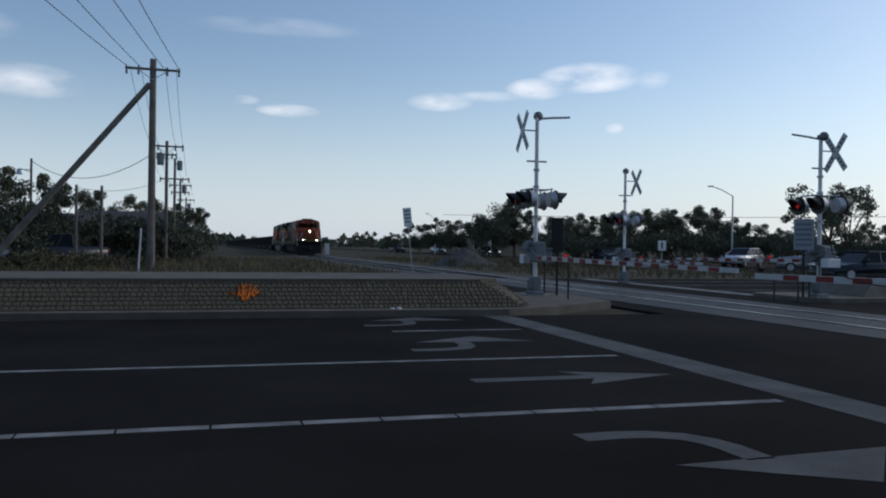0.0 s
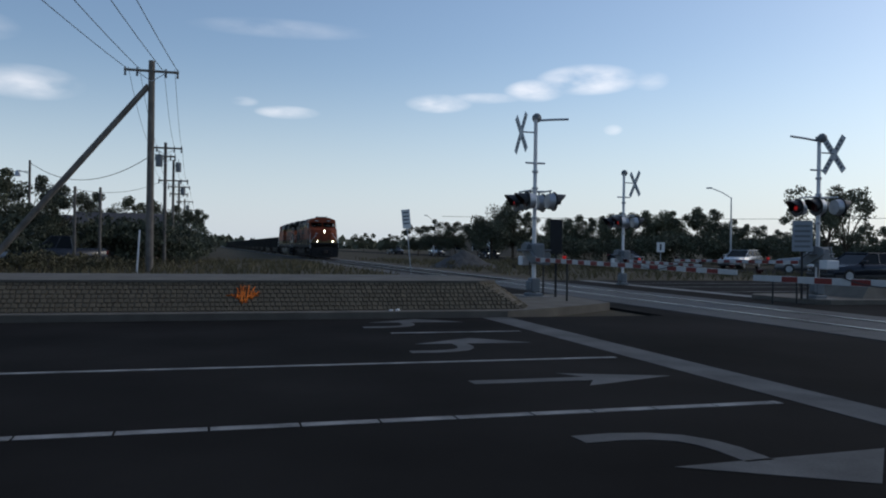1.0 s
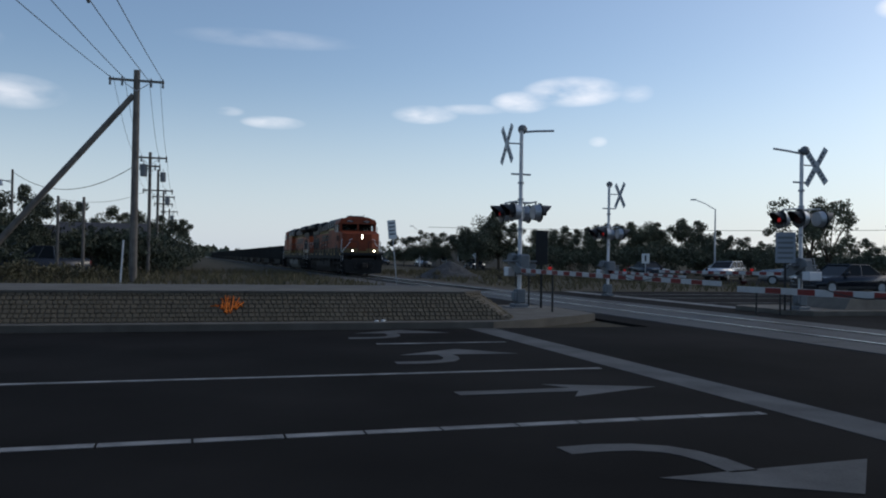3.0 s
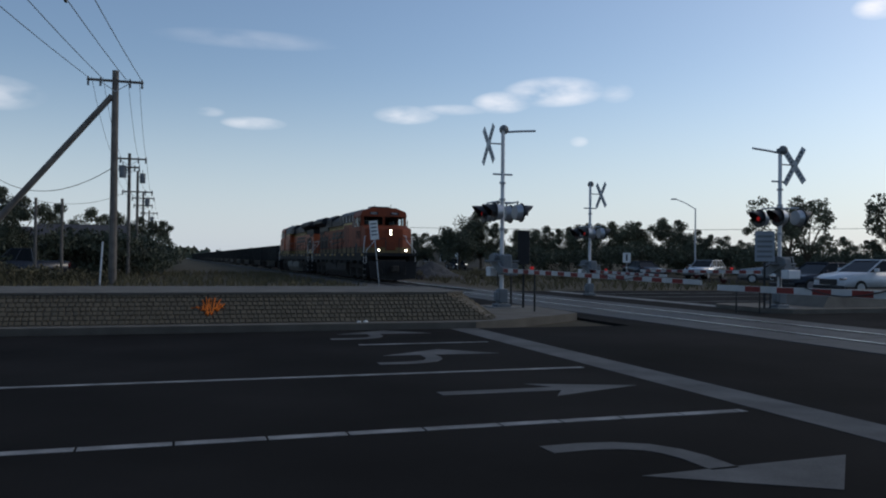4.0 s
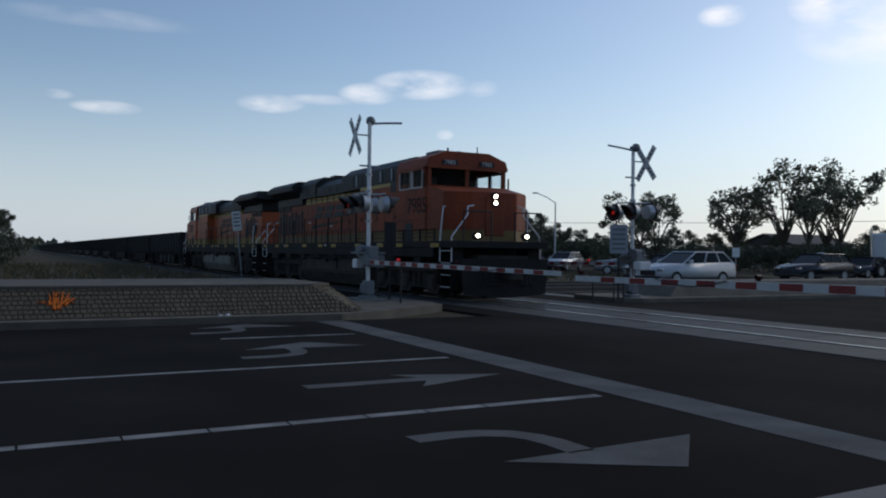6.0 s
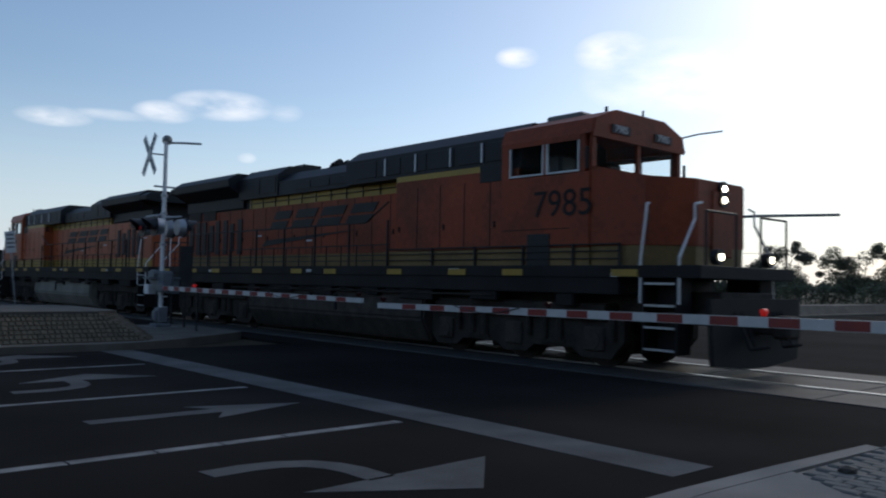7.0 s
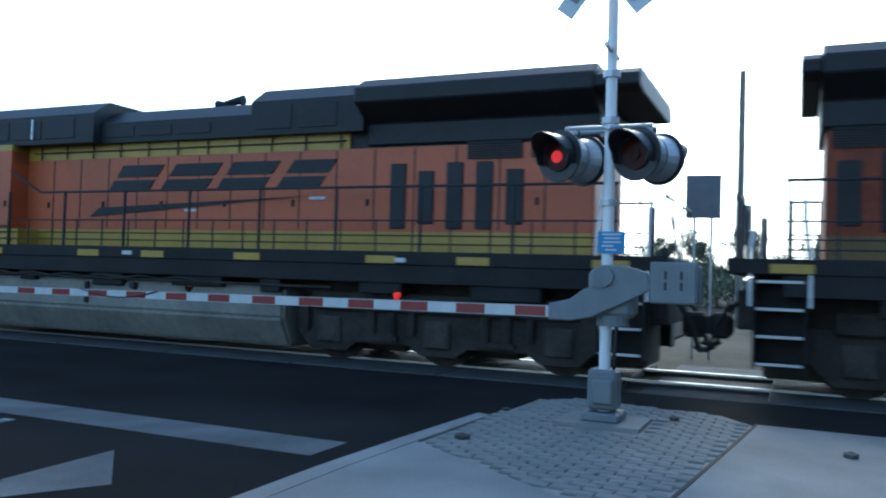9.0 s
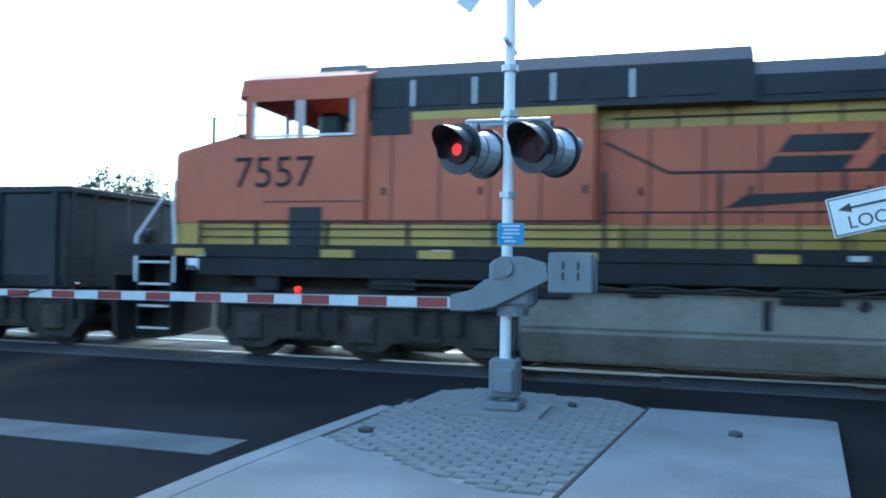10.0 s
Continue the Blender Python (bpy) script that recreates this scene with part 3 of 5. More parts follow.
        part("mirror", made(box, s * 1.5 - 0.02, s * 1.5 + 0.02, 1.3, 1.36, 3.55, 3.95, 0.01), M_SILL, cab)
    # hoods, by height: yellow foot, orange side, yellow belt, black top
    wide, thin = 1.36, 0.96
    for y0, y1, w in ((3.45, 7.2, wide), (7.2, 18.9, thin)):
        if w == thin:
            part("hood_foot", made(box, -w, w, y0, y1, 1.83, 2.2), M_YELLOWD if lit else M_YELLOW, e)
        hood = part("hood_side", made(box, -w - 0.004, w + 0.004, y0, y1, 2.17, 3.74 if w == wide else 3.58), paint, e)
        z_top = 4.58
        part("hood_belt", made(box, -w - 0.008, w + 0.008, y0 + (0.9 if w == wide else 0), min(y1, 14.75), 3.74 if w == wide else 3.58, 3.86), M_YELLOW, e)
        part("hood_core", made(box, -w + 0.05, w - 0.05, y0, y1, 3.5, 3.9), M_LBLACK, e)
        # door seams and handles
        n = int((y1 - y0) / 0.72)
        for s in (-1, 1):
            seam = to_mesh("door_seam", made(box, s * w - 0.008, s * w + 0.008, -0.012, 0.012, 2.2, 3.56), M_SILL)
            for k in range(1, n):
                o = new("door_seam", seam)
                o.parent = hood
                o.matrix_basis = pose(0, y0 + k * (y1 - y0) / n, 0)
            for k in range(0, n, 2):
                y = y0 + (k + 0.8) * (y1 - y0) / n
                part("door_latch", made(box, s * w - 0.02, s * w + 0.02, y, y + 0.05, 2.6, 2.72), M_SILL, hood)
    for y0, y1, z, w in ((3.46, 9.3, 4.70, 1.3), (9.3, 12.85, 4.52, 1.12), (12.85, 15.1, 4.74, 1.15)):
        bm = bmesh.new()
        extrude(bm, [(-w, 3.85), (w, 3.85), (w, z - 0.28), (w - 0.38, z), (-w + 0.38, z), (-w, z - 0.28)], y0, y1)
        top = part("hood_top", bm, M_LBLACK, e)
        if y0 < 4:
            for s in (-1, 1):
                for k in range(4):
                    part("grab_iron", made(rod, (s * (w + 0.03), 4.5 + (0.95, 0, 2.1, 3.2)[k] , 3.95), (s * (w + 0.03), 4.5 + (0.95, 0, 2.1, 3.2)[k], 4.35), 0.022), M_WHITE, top)
        for k in range(int((y1 - y0) / 0.9)):
            for s in (-1, 1):
                part("louvre_panel", made(box, s * w - 0.015, s * w + 0.015, y0 + 0.1 + 0.9 * k, y0 + 0.85 + 0.9 * k, 3.95, z - 0.36, 0.008), M_LBLACK, top)
    bm = bmesh.new()
    for k in range(2):
        rod(bm, (0, 4.9 + 1.7 * k, 4.66), (0, 4.9 + 1.7 * k, 4.74), 0.6, n=20)
    part("roof_fan", bm, M_LBLACK, e)
    part("exhaust_pipe", made(box, -0.3, 0.3, 12.9, 13.5, 4.7, 4.86, 0.03), M_LBLACK, e)
    bm = bmesh.new()
    rod(bm, (0, 11.55, 4.5), (0, 11.55, 4.66), 0.05)
    box(bm, -0.3, 0.3, 11.5, 11.6, 4.63, 4.69)
    for x, d in ((-0.16, 1), (0.0, 1), (0.16, -1)):
        rod(bm, (x * 1.6, 11.55, 4.72), (x * 1.6, 11.55 - d * 0.42, 4.74), 0.035, 0.10)
    part("horn", bm, M_SILL, e)
    # radiator with wings
    bm = bmesh.new()
    extrude(bm, [(-0.99, 3.62), (0.99, 3.62), (0.99, 3.98), (1.48, 4.24), (1.50, 4.48), (1.2, 4.68), (-1.2, 4.68), (-1.50, 4.48), (-1.48, 4.24), (-0.99, 3.98)], 15.1, 19.0)
    extrude(bm, [(-1.2, 4.2), (1.2, 4.2), (1.48, 4.26), (1.50, 4.42), (1.3, 4.54), (-1.3, 4.54), (-1.50, 4.42), (-1.48, 4.26)], 19.0, tail)
    bmesh.ops.bevel(bm, geom=bm.edges[:], offset=0.02, segments=1, affect="EDGES")
    rad = part("radiator", bm, M_LBLACK, e, "black flared radiator housing")
    # the light on the radiator's end face, painted as a paler sheet
    part("end_cover", made(box, -0.9, 0.9, 18.94, 18.98, 3.62, 4.18, 0.02), M_ROOF, rad, "pale grey sheet for the lit radiator end")
    for s in (-1, 1):
        for y in (16.9, 17.95):
            bm = bmesh.new()
            for k in range(8):
                box(bm, min(s * 0.965, s * 1.0), max(s * 0.965, s * 1.0), y, y + 0.9, 3.34 + 0.036 * k, 3.365 + 0.036 * k)
            part("radiator_grille", bm, M_LBLACK, rad)
        for k in range(8 if lit else 5):
            y = (15.17 + 0.47 * k + 0.05 * (k % 2)) if lit else 15.55 + 0.5 * k
            bm = made(box, s * 0.975 - 0.02, s * 0.975 + 0.02, y, y + 0.28, 2.22 + 0.08 * (k % 3 == 1), 3.3 - 0.13 * (k % 3 == 1), 0.01)
            part("intake_louvre", bm, M_LBLACK, e, "dark tall louvre")
        # plain shapes where the maker's lettering stands, and the wedge under it
        turn = 1 if s < 0 else -1
        q0 = 9.25 if s > 0 else 8.6
        for k, wd in enumerate((1.15, 1.2, 1.15, 1.0)):
            a = q0 + k * 1.3 + 0.15
            bm = bmesh.new()
            # on either side the shapes lean forwards as they are read
            ln = 0.38
            y_a, y_b = (a, a + wd)
            lean = ln if (s > 0) else -ln
            xs = s * (0.978)
            for z0, z1 in ((2.93, 3.13), (3.19, 3.42)):
                q = [(y_a if k % 2 else y_a + 0.02, z0), (y_b - 0.14, z0), (y_b - 0.14, z1), (y_a, z1)]
                f = [bm.verts.new((xs + s * 0.006, y + lean * (z - 2.93) / 0.5, z)) for y, z in q]
                g = [bm.verts.new((xs - s * 0.012, y + lean * (z - 2.93) / 0.5, z)) for y, z in q]
                bm.faces.new(f), bm.faces.new(g[::-1])
                for i in range(4):
                    bm.faces.new((f[i], f[(i + 1) % 4], g[(i + 1) % 4], g[i]))
            part("side_marking", bm, M_LBLACK, hood, "dark italic marking as plain shapes")
        bm = bmesh.new()
        xs = s * 0.981
        wedge = [(8.95, 2.42), (9.2, 2.60), (13.9, 2.78)] if s > 0 else [(13.95, 2.42), (13.7, 2.60), (9.0, 2.78)]
        extrude(bm, wedge, xs - 0.006, xs + 0.006, "x")
        part("side_wedge", bm, M_LBLACK, hood, "dark tapering stripe")
        # road number under the cab window
        words("road_number", number, 0.70, Matrix.Translation((s * 1.456, 1.92, 2.95)) @ Euler((radians(90), 0, radians(90 * s))).to_matrix().to_4x4(), M_SILL, cab, label="dark painted road number")
        # walkway handrails
        rail = part("handrail", made(path_rod, [(s * 1.47, 7.35, 3.3), (s * 1.47, 8.2, 2.86), (s * 1.47, 19.4, 2.86)], 0.022, 6), M_LBLACK, e)
        for ya, yb, z, r in ((7.3, 19.4, 2.32, 0.014), (1.0, 7.3, 2.2, 0.016), (1.0, 19.4, 2.08, 0.012), (1.0, 19.4, 1.95, 0.012)):
            part("lower_rail", made(rod, (s * 1.47, ya, z), (s * 1.47, yb, z), r, n=6), M_LBLACK, rail)
        for y in [1.0, 2.0, 3.2, 4.5, 5.8] + [7.35 + 1.5 * k for k in range(9)]:
            part("handrail_post", made(rod, (s * 1.47, y, 1.8), (s * 1.47, y, 2.22 if y < 7 else 2.88), 0.026, n=6), M_LBLACK, rail)
        stan = to_mesh("stanchion", made(rod, (s * 1.47, 0, 1.82), (s * 1.47, 0, 2.34), 0.014, n=6), M_LBLACK)
        for k in range(18):
            o = new("stanchion", stan)
            o.parent = rail
            o.matrix_basis = pose(0, 7.9 + 0.64 * k, 0)
        # belt rail high on the hood
        bm = bmesh.new()
        path_rod(bm, [(s * 1.0, 7.4, 3.72), (s * 1.0, 14.7, 3.72)], 0.012, 6)
        for k in range(11):
            rod(bm, (s * 1.0, 7.6 + 0.7 * k, 3.58), (s * 1.0, 7.6 + 0.7 * k, 3.95), 0.014, n=6)
        part("belt_rail", bm, M_LBLACK, e)
        # end steps and their white grab rails
        for y, d in ((0.2, -1), (19.45, 1)):
            steps = part("step_well", made(box, min(s * 1.08, s * 1.12), max(s * 1.08, s * 1.12), y - 0.3, y + 0.3, 0.4, 1.75), M_SILL, e)
            for k in range(4):
                part("tread", made(box, min(s * 1.12, s * 1.49), max(s * 1.12, s * 1.49), y - 0.28, y + 0.28, 0.42 + 0.36 * k, 0.45 + 0.36 * k), M_SILL, steps)
            for o in (-0.31, 0.31):
                part("side_plate", made(box, min(s * 1.1, s * 1.5), max(s * 1.1, s * 1.5), y + o - 0.012, y + o + 0.012, 0.38, 1.75), M_SILL, steps)
            for k in range(4):
                part("step_edge", made(box, s * 1.5 - 0.012, s * 1.5 + 0.012, y - 0.28, y + 0.28, 0.43 + 0.36 * k, 0.465 + 0.36 * k), M_ALU, steps)
            for o in (-0.36, 0.36):
                inner = o * d < 0
                part("grab_rail", made(path_rod, [(s * 1.5, y + o, 1.2), (s * 1.5, y + o, 1.95), (s * (1.47 if inner else 0.95), y + o * 0.8, 2.62), (s * (1.44 if inner else 0.95), y + o * 0.8, 2.86), (s * (1.25 if inner else 0.75), y + o * 0.8, 2.9)], 0.022, 6), M_WHITE, steps, "white grab rail")
        # small white plates and a yellow notice along the sill
        for y, w, z0 in ((1.0, 0.13, 1.63), (4.9, 0.3, 1.70), (10.4, 0.22, 1.68), (15.9, 0.24, 1.66)):
            part("sill_plate", made(box, s * 1.524 - 0.008, s * 1.524 + 0.008, y, y + w, z0, z0 + 0.07), M_WHITEF, sill)
        for y, w, z0 in ((11.3, 0.26, 2.52), (14.0, 0.3, 2.72)):
            part("stencil_plate", made(box, s * 0.972 - 0.008, s * 0.972 + 0.008, y, y + w, z0, z0 + 0.05), M_WHITEF, hood)
        part("hanging_cable", made(path_rod, [(s * 1.49, 6.3 + 0.45 * k, 1.3 - 0.05 * (k % 2)) for k in range(14)], 0.014, 5), M_AXLE, sill)
    # fuel tank
    bm = bmesh.new()
    extrude(bm, [(-1.38, 1.2), (-1.42, 0.66), (-1.15, 0.17), (1.15, 0.17), (1.42, 0.66), (1.38, 1.2)], 6.15, 13.85)
    bmesh.ops.bevel(bm, geom=bm.edges[:], offset=0.05, segments=2, affect="EDGES")
    tank = part("fuel_tank", bm, M_AXLE if lit else M_TANK, e, "dark brown fuel tank" if lit else "dusty grey fuel tank")
    for s in (-1, 1):
        part("sight_gauge", made(box, s * 1.42 - 0.02, s * 1.42 + 0.02, 9.4, 9.5, 0.75, 1.15, 0.01), M_SILL, tank)
        part("filler_cap", made(rod, (s * 1.38, 10.6, 1.1), (s * 1.47, 10.6, 1.12), 0.07), M_SILL, tank)
    bogie(e, 1.75), bogie(e, 14.6)
    # ends: plough, couplers, hoses, ditch lights
    bm = bmesh.new()
    extrude(bm, [(-1.45, 1.3), (1.45, 1.3), (1.35, 0.25), (0.3, 0.15), (-0.3, 0.15), (-1.35, 0.25)], -0.68, -0.60)
    part("snow_plough", bm, M_SILL, e)
    for y, d in ((-0.6, -1), (20.1, 1)):
        bm = bmesh.new()
        box(bm, -0.14, 0.14, min(y, y + d * 0.45), max(y, y + d * 0.45), 0.72, 0.98, 0.03)
        box(bm, -0.22, 0.2, min(y + d * 0.4, y + d * 0.7), max(y + d * 0.4, y + d * 0.7), 0.66, 1.04, 0.05)
        part("coupler", bm, M_TRUCK, e)
        for x in (-0.75, -0.55, 0.45, 0.6, 0.75):
            part("brake_hose", made(path_rod, [(x, y, 1.2), (x, y + d * 0.18, 0.9), (x * 0.9, y + d * 0.3, 0.5), (x * 0.8, y + d * 0.5, 0.55)], 0.025, 6), M_TYRE, e)
        for x in (-1, 1):
            part("end_rail", made(path_rod, [(x * 1.3, y - d * 0.1, 1.8), (x * 1.3, y - d * 0.1, 2.7), (x * 0.4, y - d * 0.1, 2.7), (x * 0.4, y - d * 0.1, 1.8)], 0.022, 6), M_LBLACK, e)
    part("end_plate", made(box, -0.94, 0.94, 18.9, 18.93, 1.83, 3.55), paint, e, "orange end sheet")
    for x, z, y in ((0.0, 3.20, -0.03), (0.0, 3.0, -0.03), (-0.82, 1.98, -0.45), (0.82, 1.98, -0.45)):
        bm = bmesh.new()
        rod(bm, (x, y - 0.03, z), (x, y + 0.1, z), 0.13, n=16)
        lamp_body = part("headlight", bm, M_LBLACK, e)
        bm = bmesh.new()
        rod(bm, (x, y - 0.045, z), (x, y - 0.032, z), 0.055, n=16)
        part("headlight_lens", bm, M_HEAD if lit else M_CHROME, lamp_body)
    return e


loco_a = locomotive(pose(TRACK, NOSE_Y[0][1], 0.0), "orange, black and yellow diesel locomotive leading the train", "7985", True)
loco_b = locomotive(pose(TRACK, NOSE_Y[0][1] + LOCO_GAP, 0.0, 0, 0, 180), "orange, black and yellow diesel locomotive running backwards", "7557", False)


def to_size(e, ky, kz):
    """Bring a thing drawn to nominal sizes to its true length and height."""
    done = set()
    for o in e.children_recursive:
        at = o.matrix_basis.copy()
        if o.data not in done:
            done.add(o.data)
            turn = at.to_3x3()
            o.data.transform((turn.inverted() @ Matrix.Diagonal((1, ky, kz)) @ turn).to_4x4())
        p = at.translation
        at.translation = (p.x, p.y * ky, p.z * kz)
        o.matrix_basis = at


to_size(loco_a, 0.97, 0.955)
to_size(loco_b, 0.97, 0.955)


def coal_car(m):
    e = thing("coal_car", m, "dark ribbed steel coal gondola car", "railway wagon", "coal cars of the train")
    bm = bmesh.new()
    extrude(bm, [(-1.45, 1.05), (1.45, 1.05), (1.52, 1.25), (1.52, 2.62), (1.45, 2.7), (-1.45, 2.7), (-1.52, 2.62), (-1.52, 1.25)], 0.5, 15.1)
    body = part("body", bm, M_HOPPER, e)
    bm = bmesh.new()
    box(bm, -1.56, 1.56, 0.42, 15.18, 2.64, 2.76, 0.02)
    part("top_rim", bm, M_HOPPER, body)
    for k in range(13):
        for s in (-1, 1):
            y = 0.7 + 1.18 * k
            part("side_rib", made(box, s * 1.55 - 0.05, s * 1.55 + 0.05, y - 0.05, y + 0.05, 1.1, 2.66), M_HOPPER, body)
    bm = bmesh.new()
    for k in range(24):
        y = 1.55 + 0.54 * k
        bmesh.ops.create_icosphere(bm, subdivisions=1, radius=0.75, matrix=Matrix.Translation((0.2 * math.sin(k * 2.3), y, 2.35 + 0.06 * math.sin(k))) @ Matrix.Diagonal((1.6, 0.9, 0.55, 1)))
    part("coal_load", bm, M_GRAVEL, e)
    part("centre_sill", made(box, -0.45, 0.45, -0.1, 15.7, 0.72, 1.06), M_TRUCK, e)
    for k in range(4):
        y = 4.1 + 1.9 * k
        bm = bmesh.new()
        extrude(bm, [(y, 1.06), (y + 1.8, 1.06), (y + 1.25, 0.32), (y + 0.55, 0.32)], -1.3, 1.3, "x")
        bay = part("hopper_bay", bm, M_HOPPER, body)
        part("bay_door", made(box, -1.32, 1.32, y + 0.6, y + 1.2, 0.29, 0.35, 0.01), M_TRUCK, bay)
    for y in (0.4, 15.2):
        bm = bmesh.new()
        for k in range(5):
            rod(bm, (-1.5, y - 0.03, 0.8 + 0.38 * k), (-1.0, y - 0.03, 0.8 + 0.38 * k), 0.015, n=6)
        rod(bm, (-1.5, y - 0.03, 0.6), (-1.5, y - 0.03, 2.7), 0.02, n=6), rod(bm, (-1.0, y - 0.03, 0.6), (-1.0, y - 0.03, 2.7), 0.02, n=6)
        part("ladder", bm, M_HOPPER, e)
    bogie(e, 1.1, 2, 1.78, 0.46, 1.0), bogie(e, 12.9, 2, 1.78, 0.46, 1.0)
    return e


FIRST_CAR = LOCO_GAP + 1.0
coal_cars = [coal_car(pose(TRACK, NOSE_Y[0][1] + FIRST_CAR, 0.0))]
to_size(coal_cars[0], 0.97, 0.97)
for k in range(1, 22):
    coal_cars.append(copy_thing(coal_cars[0], pose(TRACK, NOSE_Y[0][1] + FIRST_CAR + 15.42 * k, 0.0)))


# ---- crossing gates and signals ----
flashers = []


def gate_signal(x, y, z, arm_dir, arm_len, back, tall, label, box_on, lit_first, buck):
    """A mast with two pairs of hooded lamps; the arm lies along arm_dir * Y; back: on the far side of the rails."""
    e = thing("crossing_gate", pose(x, y, z), label, "crossing gate", "gates of the level crossing")
    part("mast", made(rod, (0, 0, 0), (0, 0, tall), 0.057, 0.052, 14), M_WHITE, e, "white tubular mast", smooth=False)
    bm = bmesh.new()
    slab(bm, [(-0.36, -0.4), (0.36, -0.4), (0.36, 0.4), (-0.36, 0.4)], -0.05, 0.018)
    part("foundation", bm, M_CONC, e)
    bm = bmesh.new()
    box(bm, -0.2, 0.2, -0.18, 0.18, 0.018, 0.1, 0.015)
    box(bm, -0.12, 0.14, -0.14, 0.14, 0.12, 0.50, 0.025)
    box(bm, -0.2, -0.1, -0.12, 0.08, 0.18, 0.42, 0.02)
    part("junction_box", bm, M_GREY, e, "grey cast junction box")
    # mechanism housing and arm support
    d = arm_dir
    side = -1 if back else 1
    bm = bmesh.new()
    extrude(bm, [(-0.06 * d, 1.32), (0.10 * d, 1.52), (0.02 * d, 1.58), (-0.2 * d, 1.58), (-0.42 * d, 1.52), (-0.46 * d, 1.36), (-0.25 * d, 1.26), (0.1 * d, 1.08), (0.3 * d, 1.04), (0.52 * d, 1.04), (0.52 * d, 1.2), (0.3 * d, 1.24), (0.16 * d, 1.36)], -0.20, -0.13, "x")
    bmesh.ops.bevel(bm, geom=bm.edges[:], offset=0.012, segments=1, affect="EDGES")
    sup = part("arm_support", bm, M_GREY, e, "grey cast arm support")
    bm = bmesh.new()
    rod(bm, (-0.24, -0.02 * d, 1.47), (0.12, -0.02 * d, 1.47), 0.09, n=16)
    for k in range(8):
        a = k * math.pi / 4
        rod(bm, (-0.225, -0.02 * d + 0.065 * math.cos(a), 1.47 + 0.065 * math.sin(a)), (-0.205, -0.02 * d + 0.065 * math.cos(a), 1.47 + 0.065 * math.sin(a)), 0.012, n=6)
    part("pivot", bm, M_GREY, sup)
    bm = bmesh.new()
    box(bm, -0.12, 0.2, -0.28, 0.16, 1.08, 1.55, 0.05)
    rod(bm, (0.04, -0.06, 1.0), (0.04, -0.06, 1.1), 0.16, n=16)
    motor = part("gate_motor", bm, M_GREY, e)
    if box_on:
        bm = bmesh.new()
        y0, y1 = sorted((-0.45 * d, -0.86 * d))
        box(bm, -0.26, -0.14, y0, y1, 1.24, 1.62, 0.015)
        box(bm, 0.1, 0.24, y0, y1, 1.24, 1.6, 0.015)
        box(bm, -0.14, 0.1, y0 + 0.1, y1 - 0.1, 1.34, 1.52)
        cw = part("counterweight", bm, M_GREY, sup)
        for k in (0.14, 0.28):
            for z0 in (1.36, 1.46):
                part("slot", made(box, -0.268, -0.256, y1 - k - 0.012, y1 - k + 0.012, z0, z0 + 0.075), M_BLACK, cw)
    else:
        part("counterweight", made(box, -0.22, 0.2, min(-0.3 * d, -0.6 * d), max(-0.3 * d, -0.6 * d), 0.95, 1.2, 0.02), M_WHITE, sup)
        part("cover_plate", made(box, -0.42, 0.42, -0.2, 0.2, 1.22, 1.27, 0.01), M_GREY, e)
        part("side_box", made(box, 0.18, 0.42, -0.16, 0.16, 0.85, 1.2, 0.02), M_GREY, e)
    # the arm
    drop = 0.06
    a0 = Vector((-0.165, 0.5 * d, 1.12))
    a1 = Vector((-0.165, (0.5 + arm_len) * d, 1.12 - drop))
    bm = bmesh.new()
    vs = []
    for p, h in ((a0, 0.055), (a1, 0.040)):
        for dx, dz in ((-0.018, -h), (0.018, -h), (0.018, h), (-0.018, h)):
            vs.append(bm.verts.new(p + Vector((dx, 0, dz))))
    for i in range(4):
        bm.faces.new((vs[i], vs[(i + 1) % 4], vs[4 + (i + 1) % 4], vs[4 + i]))
    bm.faces.new(vs[:4]), bm.faces.new(vs[4:][::-1])
    arm = part("arm", bm, M_WHITEF, e, "red and white striped gate arm")
    n = int(arm_len / 0.63)
    for k in range(n):
        t0, t1 = (k * 0.63 + 0.05) / arm_len, (k * 0.63 + 0.36) / arm_len
        bm = bmesh.new()
        p, q = a0.lerp(a1, t0), a0.lerp(a1, t1)
        h0, h1 = 0.049 - 0.014 * t0, 0.049 - 0.014 * t1
        for sx in (-0.022, 0.022):
            f = [bm.verts.new(v) for v in (p + Vector((sx, 0, -h0)), q + Vector((sx, 0, -h1)), q + Vector((sx, 0, h1)), p + Vector((sx, 0, h0)))]
            bm.faces.new(f)
        bmesh.ops.bridge_loops(bm, edges=bm.edges[:])
        part("stripe", bm, M_REDF, arm)
    for t, on in ((0.212, True), (0.563, False), (0.985, False)):
        p = a0.lerp(a1, t) + Vector((0, 0, 0.06))
        bm = bmesh.new()
        rod(bm, p, p + Vector((0, 0, 0.05)), 0.03, n=12)
        rod(bm, p + Vector((-0.04, 0, 0.045)), p + Vector((0.04, 0, 0.045)), 0.028, n=12)
        part("arm_lamp", bm, M_LENSON if on else M_LENS, arm, "small red arm lamp")
    bm = bmesh.new()
    path_rod(bm, [a0.lerp(a1, 0.62 + 0.02 * i) + Vector((-0.03, 0, 0.05 - 0.09 * math.sin(math.pi * i / 8))) for i in range(9)], 0.008, 6)
    part("arm_cable", bm, M_BLACK, arm)
    # lamps
    zc = 2.54
    sp = 0.20 if box_on else 0.38
    part("lamp_crossarm", made(path_rod, [(0.1 - sp, -0.42, zc + 0.28), (0.1 - sp, 0.42, zc + 0.28)], 0.022, 8), M_ALU, e)
